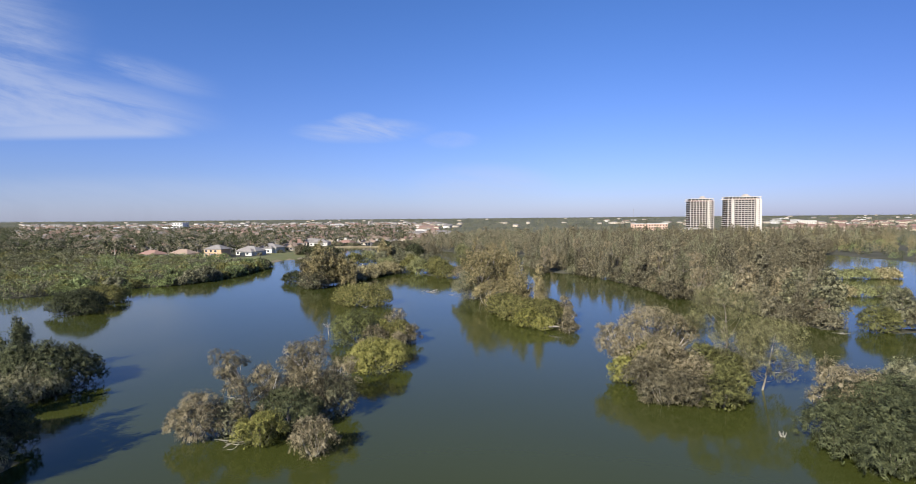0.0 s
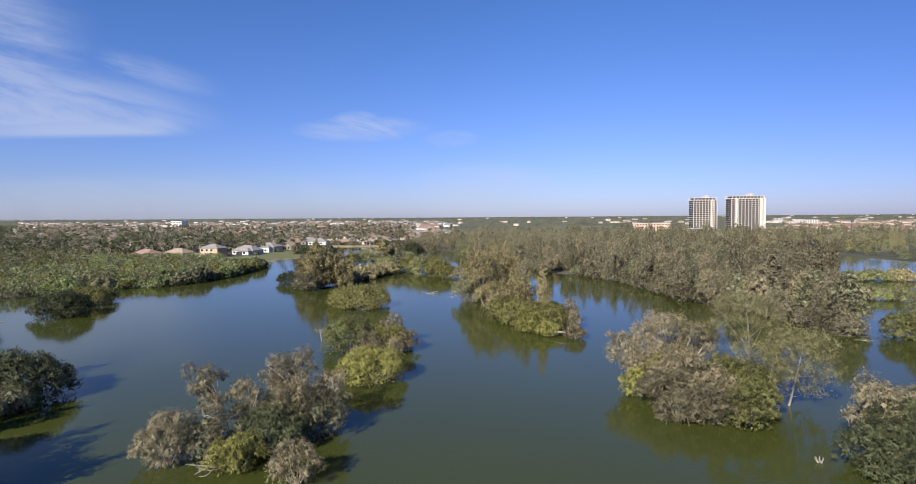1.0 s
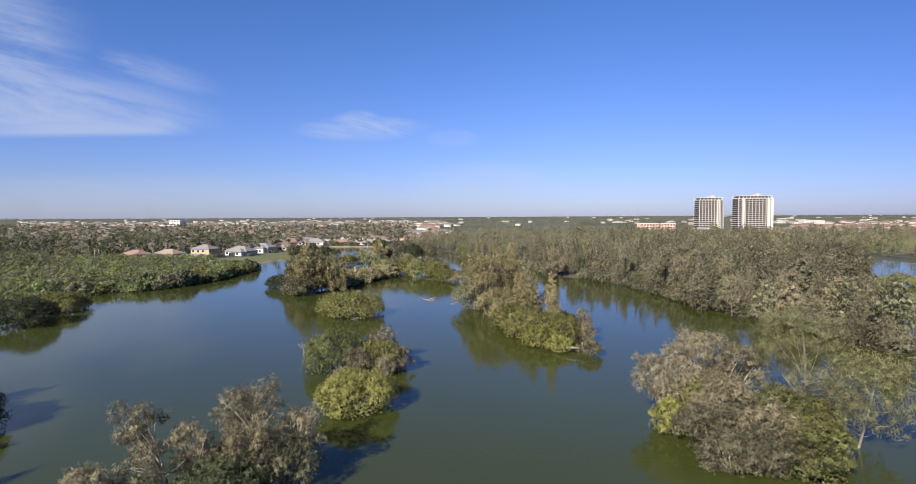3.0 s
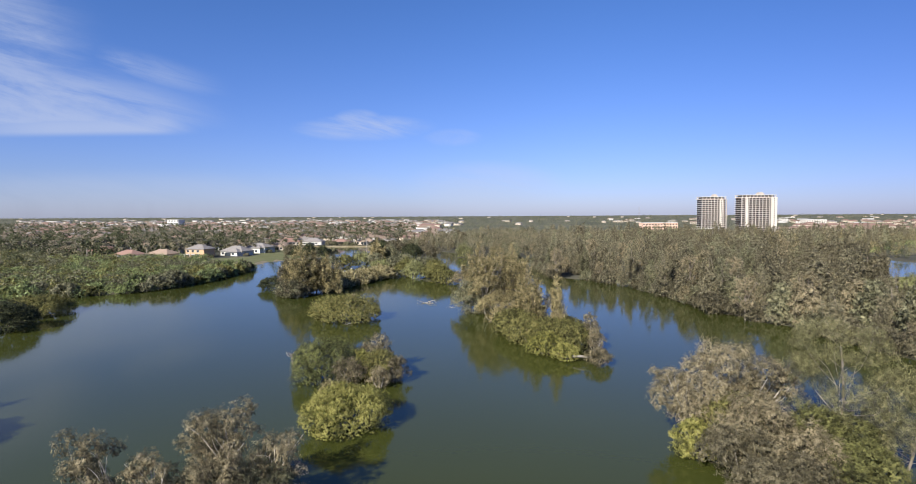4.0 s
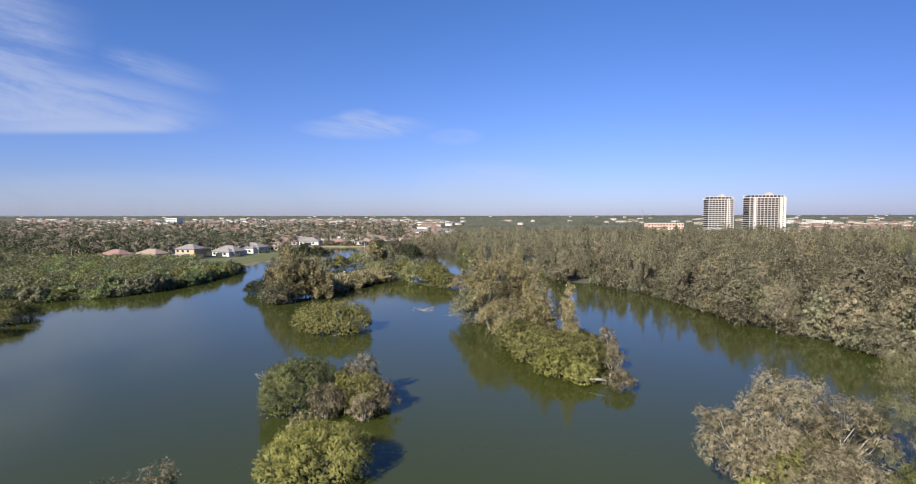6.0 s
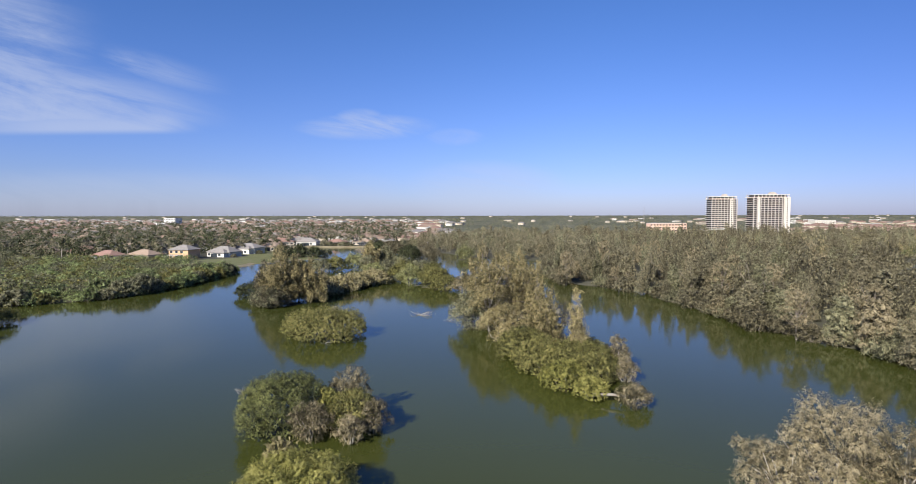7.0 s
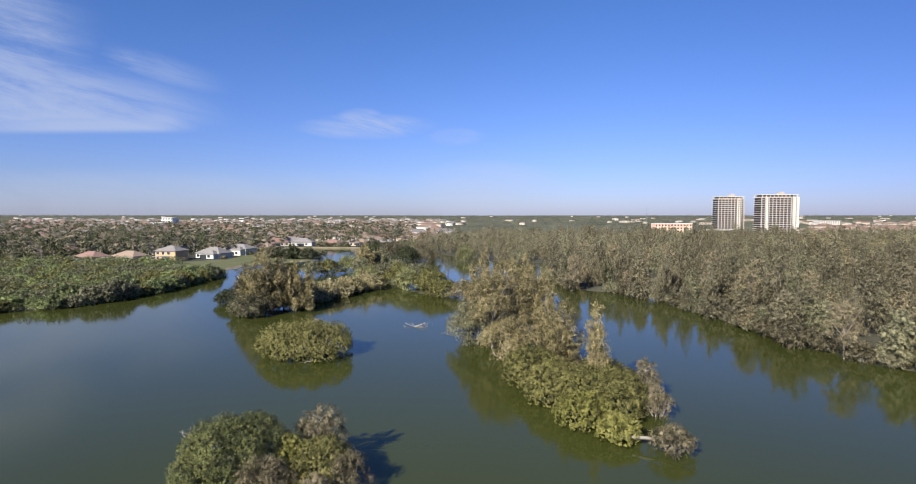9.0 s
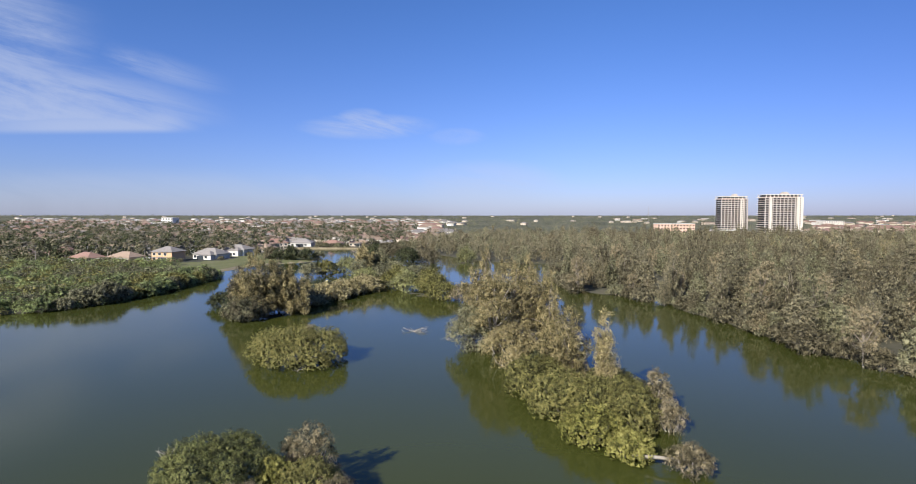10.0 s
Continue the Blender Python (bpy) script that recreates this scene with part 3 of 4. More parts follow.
# pine islet
g = "pines of the reed islet"
grow("pine", "pine", "pine", -70, 244, 20.5, 9.5, "broad olive-brown pine with upswept plumes", group=g)
grow("pine", "pine", "olive", -77, 249, 14.5, 6.5, PINE, group=g)
grow("pine", "pine", "pine", -61, 248, 15.5, 7.5, PINE, group=g)
grow("pine", "pine", "olive", -67, 254, 16, 6.5, "dark shaded pine behind lighter ones", group=g)
grow("bush", "mossy", "olive", -71, 239, 6.0, 6.0, "olive brush drooping round the foot of pines", category="bush", group=g)
grow("bush", "mound", "dark", -87, 261, 5.0, 6.5, BUSH, category="bush", group=g)
grow("bush", "mound", "grey", -72, 240, 6.5, 7.0, "brownish brush round the foot of pines", category="bush", group=g)
for i, (x, y, h, r_) in enumerate(((-62, 268, 3.6, 6), (-58, 279, 3.8, 7), (-54, 290, 4.2, 6.5), (-49, 300, 4.5, 6))):
    grow("reed_clump", "reed", "reed", x, y, h, r_, "golden brown reed bed along the islet", category="reeds", group="reed beds")
# middle islets
g = "trees of the middle islets"
for x, y, h, r_, k, m in ((-52, 312, 8.5, 6, "mossy", "brush"), (-56, 320, 11, 5, "tall", "grey"), (-46, 316, 10.5, 6, "mossy", "grey"), (-38, 311, 10, 6.5, "mossy", "green"), (-33, 300, 9, 6, "mossy", "brush"), (-41, 322, 11, 6, "mossy", "grey"),
                          (-28, 305, 11, 6, "mossy", "grey"), (-23, 298, 9.5, 6.5, "mossy", "green"), (-21, 288, 9, 6.5, "mossy", "green"),
                          (-16, 281, 6.4, 5.5, "mound", "green"), (-9, 279, 6.0, 6.0, "mossy", "moss"), (-26, 312, 9, 5, "mossy", "grey"),
                          (-60, 346, 16, 6, "pine", "pine"), (-53, 352, 13, 5.5, "pine", "grey"), (-80, 352, 8.5, 6, "mound", "green"), (-72, 360, 9, 6.5, "mossy", "brush"),
                          (-66, 368, 7, 6, "mound", "grey"), (-50, 420, 11, 8, "mound", "dark"), (-38, 428, 9.5, 8, "mossy", "olive"), (-14, 432, 9, 6, "mossy", "brush"), (-86, 345, 8, 5, "mossy", "grey"),
                          (-81, 479, 9, 6.5, "bulk", "dark"), (-73, 478, 10, 7, "bulk", "olive"), (-65, 476, 8.5, 6, "mossy", "olive"), (-145, 447, 8.5, 5.5, "bulk", "olive"), (-137, 440, 8, 5, "mossy", "dark"), (-128, 437, 9.5, 5.5, "bulk", "dark"), (-119, 440, 9, 5.5, "mossy", "dark"), (-113, 447, 6, 4.5, "mossy", "grey")):
    grow("tree" if k != "pine" else "pine", k, m, x, y, h, r_, "bushy olive tree beside the lake" if k != "pine" else PINE, group=g)
# long middle island
g = "tall trees of the long island"
grow("pine", "pine", "pine", -1, 216, 23, 8.0, "very tall olive pine with pale limbs", group=g)
grow("pine", "tall", "pine", 6, 208, 19.5, 7.5, PINE, group=g)
grow("pine", "pine", "pine", 10, 222, 21, 8.0, PINE, group=g)
grow("moss_tree", "tall", "pine", 1, 203, 17, 7.5, "olive tree with white forked trunk", group=g)
grow("pine", "pine", "pine", 13.5, 205, 17.5, 5.0, PINE, group=g)
grow("moss_tree", "mossy", "grey", -3, 207, 10, 7.0, "drooping grey-olive tree over the water", group=g)
grow("moss_tree", "mossy", "pine", 4, 193, 9, 6.0, "drooping olive tree over the water", group=g)
grow("pine", "pine", "pine", 14, 177, 15, 4.0, "slender feathery pine among bushes", group=g)
grow("pine", "pine", "pine", 18.3, 171, 15.2, 3.2, "slender feathery pine with a straight trunk", group=g)
grow("pine", "pine", "pine", 11.5, 183, 14, 4.0, "slender feathery pine among bushes", group=g)
g = "bushes of the long island"
for x, y, h, r_, m in ((8, 177, 6.5, 6.5, "green"), (11, 167, 6.6, 6.5, "green"), (16, 164, 6.4, 6.0, "green"), (14, 156, 4.6, 5.0, "lime"), (19.5, 160, 5.6, 5.0, "green"), (17.5, 151, 3.4, 3.6, "lime"), (12, 186, 5.5, 6, "dark"), (21, 166.5, 5.8, 5.4, "green"), (20, 174, 5.5, 5.0, "deep")):
    grow("bush", "mound", m, x, y, h, r_, BUSH if m != "lime" else "bright yellow-green bush at the island's tip", category="bush", group=g)
grow("moss_tree", "mossy", "moss", 25.6, 167, 7.2, 2.6, "grey moss-hung tree at the island's edge", group=g)
grow("moss_tree", "mossy", "moss", 25.4, 160, 4.6, 2.6, "grey moss-hung shrub at the island's edge", group=g)
grow("moss_tree", "mossy", "moss", 23.6, 147, 3.4, 3.0, "fallen grey moss-hung tree lying over the water", group=g)
# right island
g = "trees of the right island"
grow("moss_tree", "tall", "moss", 33, 111, 12.4, 6.5, "broad grey-brown moss-hung tree with pale limbs", group=g)
grow("moss_tree", "tall", "moss", 37.5, 108, 11.6, 6.0, GREY, group=g)
grow("moss_tree", "tall", "moss", 29, 110, 9.4, 5.0, "grey moss-hung tree with bare white limbs over the water", lean=(-3, 0), group=g)
grow("moss_tree", "mossy", "moss", 33.5, 101, 8.8, 5.4, GREY, group=g)
grow("moss_tree", "mossy", "moss", 36.8, 94.5, 7.8, 4.0, GREY, group=g)
grow("bush", "mossy", "olive", 31, 98.5, 6.6, 5.4, "dark olive bush hung with grey moss", category="bush", group=g)
grow("bush", "mossy", "olive", 35, 92.5, 4.8, 5.0, "dark olive bush drooping to the water", category="bush", group=g)
grow("bush", "mound", "deep", 41, 94.5, 6.6, 5.0, "dense dark green bush at the waterline", category="bush", group=g)
grow("bush", "mound", "deep", 40, 100, 8.8, 4.2, "dense dark green bush below a feathery pine", category="bush", group=g)
grow("bush", "mossy", "olive", 30.6, 92.5, 4.4, 3.8, "dark olive bush hung with moss over the water", category="bush", group=g)
grow("bush", "mound", "deep", 39.0, 91.0, 5.2, 4.2, BUSH, category="bush", group=g)
grow("bush", "mound", "deep", 43.5, 100, 7.0, 4.6, BUSH, category="bush", group=g)
grow("bush", "mound", "lime", 27, 104, 4.8, 3.2, "light green bush under a mossy tree", category="bush", group=g)
grow("bush", "mound", "green", 33, 106, 8.0, 5.0, "olive undergrowth beneath mossy trees", category="bush", group=g)
grow("pine", "feather", "feather", 45.5, 105, 16.0, 6.8, "thin feathery olive pine with bare limbs", group=g, airy=True)
grow("pine", "feather", "feather", 49.5, 99, 11.5, 5.8, "thin feathery olive pine leaning over the water", lean=(2, -1), group=g, airy=True)
# front right bank
g = "trees of the front right bank"
# dark leaves: green undergrowth, with the bank's shade put into the colour too
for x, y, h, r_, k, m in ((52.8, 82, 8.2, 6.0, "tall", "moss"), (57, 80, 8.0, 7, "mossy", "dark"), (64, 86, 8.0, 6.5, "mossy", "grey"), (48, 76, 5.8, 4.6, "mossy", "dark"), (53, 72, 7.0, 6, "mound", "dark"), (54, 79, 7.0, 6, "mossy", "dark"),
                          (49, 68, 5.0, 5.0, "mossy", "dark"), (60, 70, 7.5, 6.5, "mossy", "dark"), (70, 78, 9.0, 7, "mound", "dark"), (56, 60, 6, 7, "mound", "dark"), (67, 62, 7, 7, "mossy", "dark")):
    grow("moss_tree" if m in ("grey", "moss") else "bush", k, m, x, y, h, r_, "olive-grey mossy tree with pale limbs" if m in ("grey", "moss") else "dark green undergrowth, leaf colour darkened for the bank's shade", category="tree" if m == "grey" else "bush", group=g)
# right islets
g = "trees of the right islets"
for x, y, h, r_, k, m in ((103.5, 149, 6.5, 5.5, "mound", "deep"), (110, 150, 11, 5.5, "bulk", "grey"), (115, 146, 9, 6.0, "mossy", "olive"), (122, 153, 13.5, 6.5, "bulk", "olive"), (132, 152, 11, 7, "bulk", "olive"), (142, 152, 11, 7, "mound", "deep"),
                          (134, 212, 2.6, 4.5, "reed", "reed"), (140, 211, 3.6, 5, "mossy", "brush"), (148, 209, 3.4, 6, "mossy", "brush"), (168, 268, 4.0, 6, "mossy", "brush"), (177, 269, 4.2, 7, "mossy", "brush"), (188, 268, 3.0, 6, "reed", "reed")):
    grow("tree" if h > 5 else "bush", k, m, x, y, h, r_, "olive-green trees on a low islet" if h > 5 else "low brushy islet cover of reeds and scrub", category="tree" if h > 5 else "bush", group=g)

# ---- the wood on the right ----
WOODS = (("bulk", "wood", 15, 5.2), ("pine", "wood", 18, 4.8), ("bulk", "grey", 14, 5.2), ("tall", "moss", 15, 5.2), ("pine", "grey", 16, 4.6), ("pine", "wood", 17, 4.6), ("bulk", "wood", 17, 4.8), ("bulk", "moss", 11, 4.8), ("bulk", "olive", 16, 4.8), ("pine", "olive", 18, 4.6))
r = np.random.default_rng(21)
count = 0
rest = []
for y in np.arange(147, 760, 8.4):
    lo = float(np.interp(y, *WOOD_EDGE)) if y < 560 else -90 + 0.4 * (y - 560)
    hi = float(np.interp(y, *WOOD_BACK)) if y < 402 else 300
    if y > 402:
        hi = 240 + (y - 402) * 0.9
    if y > 330 and y < 402:
        hi = min(hi, 210)
    for x in np.arange(lo + 2.5, hi - 2, 8.4):
        px, py = x + r.uniform(-3, 3), y + r.uniform(-3, 3)
        # from x 105 mostly the darker last two: shade put into leaf colour
        k = int(r.integers(8 if x < 105 or r.random() < 0.4 else len(WOODS))) if x < 105 or r.random() < 0.55 else int(r.integers(8, 10))
        s = r.uniform(0.6, 1.2) * (1.25 if r.random() < 0.12 else 1.0) * (0.85 if x < lo + 6 else 1.0)
        if r.random() < (0.25 if x < lo + 6 else 0.2):
            continue
        edge = x < lo + 26 or y < 190 or x > hi - 12
        if y < 330 and edge and count < 210:
            kind, m, h, rad = WOODS[k]
            plant(("wood", k), px, py, 0.4, r.uniform(0, 6.28), (s * 0.94, s * 0.94, s * r.uniform(0.85, 1.08)),
                  lambda: tree("wood_tree", kind, m, h, rad, 300 + k, 1.5 if kind == "pine" else 1.7, label="olive-brown tree of a dense lakeside wood", category="tree", group="trees of the lakeside wood"))
            count += 1
        else:
            rest.append((px, py, s, k))
# brush along the wood's edge
for y in np.arange(150, 424, 6.5):
    x = float(np.interp(y, *WOOD_EDGE)) + 1.0
    k = int(r.integers(3))
    m = ("olive", "grey", "wood")[k]
    s = r.uniform(0.7, 1.2)
    plant(("brush", k), x + r.uniform(-1, 2), y + r.uniform(-2, 2), 0.2, r.uniform(0, 6.28), (s, s, s),
          lambda: tree("bush", "mossy", m, 5.2, 4.4, 330 + k, 2.0, label="overhanging brush along the wooded shore", category="bush", group="brush along the wood"))


def thicket(name, spots, protos, label, category="woods", slim=1.0):
    """Many far trees as one sheet of leaves. spots: x, y, scale, proto."""
    for m in sorted({p[1] for p in protos}):
        V, F, base = [], [], 0
        for x, y, z, s, k in spots:
            if protos[k][1] != m:
                continue
            v, f = protos[k][0][int(r.integers(len(protos[k][0])))]
            a = r.uniform(0, 6.28)
            c, q = math.cos(a) * s * slim, math.sin(a) * s * slim
            w = np.stack([v[:, 0] * c - v[:, 1] * q + x, v[:, 0] * q + v[:, 1] * c + y, v[:, 2] * s * r.uniform(0.85, 1.15) + z], axis=1)
            V.append(w)
            F.append(f + base)
            base += len(v)
        if V:
            tagged(put(name, mesh_of(name, np.concatenate(V), np.concatenate(F), 3, LEAF[m])), label, category, kind="stuff")


def sketch(kind, h, rad, cap, n=3, most=1.5):
    kind = "tall" if kind == "feather" else kind
    gap, per, leaf, ratio, spread, mode = STYLE[kind]
    out = []
    for i in range(n):
        q = np.random.default_rng(700 + i + int(h * 7))
        if kind in ("pine", "reed"):
            out.append(foliage(q, crown_lobes(q, kind, h, rad), gap * 2, per, leaf * 1.6, 0.3, spread * 1.6, mode, cap=cap, most=most))
        else:       # broad flakes of leaves that follow each mass
            out.append(foliage(q, crown_lobes(q, kind, h, rad), gap * 1.3, 6, 0.42, 0.75, spread * 1.2, mode, cap=cap, most=most))
    return out


thicket("far_woods", [(x, y, 0.6, s * 0.9, k) for x, y, s, k in rest if y < 300], [(sketch(k, h, rd, 2100, most=1.2), m) for k, m, h, rd in WOODS], "olive-brown lakeside wood near the shore", slim=0.92)
thicket("far_woods", [(x, y, 0.6, s * 0.83, k) for x, y, s, k in rest if 300 <= y < 430], [(sketch(k, h, rd, 1100, most=1.6), m) for k, m, h, rd in WOODS], "olive-brown lakeside wood behind the shore", slim=0.92)
thicket("far_woods", [(x, y, 0.6, s * 0.8, k) for x, y, s, k in rest if y >= 430], [(sketch(k, h, rd, 220, most=2.9), m) for k, m, h, rd in WOODS], "olive-brown lakeside wood beyond the shore", slim=0.92)

# ---- mangrove scrub on the left shore ----
SCRUB = (("mound", "scrub", 4.6, 4.6), ("mound", "green", 4.2, 4.4), ("mound", "grey", 5.0, 4.4), ("mound", "scrub", 3.6, 4.0))
spots, n = [], 0
for y in np.arange(205, 404, 5.4):
    lo = float(np.interp(y, *LEFT_SHORE))
    deep = 150 if y < 300 else max(14, 150 - (y - 300) * 1.25)
    for x in np.arange(lo - (1.5 if y < 350 else 48), lo - (deep if y < 350 else 150), -5.6):
        px, py = x + r.uniform(-1.6, 1.6), y + r.uniform(-2, 2)
        k, s = int(r.integers(4)), r.uniform(0.75, 1.25)
        if x > lo - 13 and y > 228:
            kind, m, h, rad = SCRUB[k]
            plant(("scrub", k), px, py, 0.3, r.uniform(0, 6.28), (s, s, s * r.uniform(0.9, 1.2)),
                  lambda: tree("bush", kind, m, h, rad, 400 + k, 2.5, label="bright green mangrove bush on the lake shore", category="bush", group="mangroves on the left shore"))
            n += 1
        else:
            spots.append((px, py, 0.6, s, k))
for y in np.arange(206, 352, 3.6):
    x, s = float(np.interp(y, *LEFT_SHORE)) + r.uniform(-1.0, 2.5), r.uniform(0.4, 0.75)
    spots.append((x, y + r.uniform(-1.5, 1.5), 0.1, s, int(r.integers(4))))
thicket("mangrove_scrub", spots, [(sketch(k, h, rd, 230), m) for k, m, h, rd in SCRUB], "dense green mangrove scrub along the shore", "scrub")

r2 = np.random.default_rng(77)
spots = []
for i in range(520):
    y = r2.uniform(250, 470)
    x = r2.uniform(-1.05 * y - 10, -268)
    if x > -310 and y > 402:
        continue
    spots.append((x, y, 0.6, r2.uniform(0.7, 1.3), int(r2.integers(3))))
thicket("bank_trees", spots, [(sketch("mound", 5.5, 4.6, 200), "green"), (sketch("mound", 6.5, 4.6, 200), "dark"), (sketch("mossy", 7, 4.2, 200), "grey")], "mixed green trees behind the mangroves", "trees")

# ---- dead wood in the water ----
def dead_wood(name, paths, x, y, label):
    v, f = tubes(paths, 5)
    ob = put(name, mesh_of(name, v, f, 4, DEADWOOD))
    ob.location = (x, y, 0)
    return tagged(ob, label, "dead branch")


def snag(r, n, length, rise, flat):
    out = []
    for i in range(n):
        a = r.normal() * 0.5
        s = r.uniform(0.4, 1.0) * length
        out.append(limb(r, (r.normal() * 0.4, r.normal() * 0.8, 0.02), (s * math.cos(a) * (1 if i % 3 else -0.7), s * math.sin(a) * flat, rise * r.uniform(0.1, 1)), 0.055, 0.02, 0.12, 5))
    return out


q = np.random.default_rng(5)
dead_wood("fallen_branch", snag(q, 16, 5.0, 1.0, 0.9), -20, 226, "bare grey fallen branches lying in the water")
dead_wood("fallen_branch", snag(q, 7, 3.0, 0.4, 0.7), -11, 217, "bare thin branches breaking the water")
stem = [limb(q, (0, 0, -0.5), (-0.4, 0, 2.6), 0.14, 0.08, 0.05)]
for k in range(7):
    a = k * 0.9
    stem.append(limb(q, (-0.35, 0, 1.7 + 0.12 * k), (-0.4 + 1.3 * math.cos(a), math.sin(a), 3.0 + 0.25 * q.random()), 0.06, 0.02, 0.15))
dead_wood("dead_tree", stem, -38.5, 143.5, "small bleached dead tree standing in the water")
dead_wood("fallen_branch", snag(q, 9, 3.4, 1.2, 0.6), -33, 74, "tangle of bare grey branches at the island's edge")
dead_wood("fallen_branch", snag(q, 6, 2.4, 0.8, 0.6), -38, 188, "bare pale twigs hanging into the water")
dead_wood("fallen_branch", snag(q, 6, 3.0, 0.9, 0.6), 92, 146, "bare pale branches lying off the wood")
dead_wood("floating_log", [limb(q, (0, 0, 0.05), (2.6, 1.2, 0.1), 0.12, 0.07, 0.04)], -143, 166, "short bare log floating near a bush")
dead_wood("stump", [limb(q, (0.1 * k, 0.1 * (k % 2), -0.4), (0.5 * math.cos(k), 0.4 * math.sin(k), 0.7), 0.1, 0.03) for k in range(5)], 42, 78, "bleached broken stump rising from the water")
dead_wood("driftwood", [limb(q, (0, 0, 0.8), (6.0, -2.2, 1.2), 0.3, 0.2, 0.03), limb(q, (5, -1.8, 1.1), (7.5, -3.6, 1.8), 0.15, 0.06)], 17.5, 149.5, "white fallen trunk at the island's tip")

# ---- houses, palms and town ----
WALLS = [mat("wall_cream", [(0.46, 0.39, 0.31), (0.54, 0.47, 0.38)], 0.9, 0.3), mat("wall_white", [(0.54, 0.52, 0.48), (0.62, 0.6, 0.56)], 0.9, 0.3), mat("wall_orange", [(0.5, 0.33, 0.19), (0.56, 0.39, 0.24)], 0.9, 0.3)]
ROOFS = [mat("roof_grey", [(0.2, 0.185, 0.17), (0.3, 0.28, 0.26)], 0.85, 0.8, bump=0.6, bump_scale=3), mat("roof_tile_red", [(0.23, 0.135, 0.1), (0.31, 0.2, 0.16)], 0.85, 0.8, bump=0.6, bump_scale=3),
         mat("roof_tile_tan", [(0.27, 0.2, 0.145), (0.38, 0.29, 0.22)], 0.85, 0.8, bump=0.6, bump_scale=3)]
GLASS = mat("dark_glass", [(0.02, 0.025, 0.03), (0.05, 0.06, 0.07)], 0.1, 0.2, spec=0.6)
WHITE = mat("white_paint", [(0.56, 0.55, 0.52), (0.64, 0.63, 0.6)], 0.6, 0.5)


def box(bm, x0, y0, z0, x1, y1, z1):
    v = [bm.verts.new(c) for c in ((x0, y0, z0), (x1, y0, z0), (x1, y1, z0), (x0, y1, z0), (x0, y0, z1), (x1, y0, z1), (x1, y1, z1), (x0, y1, z1))]
    for f in ((0, 3, 2, 1), (4, 5, 6, 7), (0, 1, 5, 4), (1, 2, 6, 5), (2, 3, 7, 6), (3, 0, 4, 7)):
        bm.faces.new([v[i] for i in f])
    return bm


def boxes(*rows):
    bm = bmesh.new()
    for row in rows:
        box(bm, *row)
    return bm


def hip_roof(w, d, z, rise, over=0.7):
    """A hipped roof with eaves of some thickness."""
    bm = bmesh.new()
    a, b = w / 2 + over, d / 2 + over
    ridge = max(0.5, a - b)
    lo = [bm.verts.new(c) for c in ((-a, -b, z), (a, -b, z), (a, b, z), (-a, b, z))]
    up = [bm.verts.new((v.co.x, v.co.y, z + 0.25)) for v in lo]
    t = [bm.verts.new((-ridge, 0, z + rise)), bm.verts.new((ridge, 0, z + rise))]
    bm.faces.new(lo[::-1])
    for i in range(4):
        bm.faces.new((lo[i], lo[(i + 1) % 4], up[(i + 1) % 4], up[i]))
    bm.faces.new((up[0], up[1], t[1], t[0]))
    bm.faces.new((up[1], up[2], t[1]))
    bm.faces.new((up[2], up[3], t[0], t[1]))
    bm.faces.new((up[3], up[0], t[0]))
    return bm


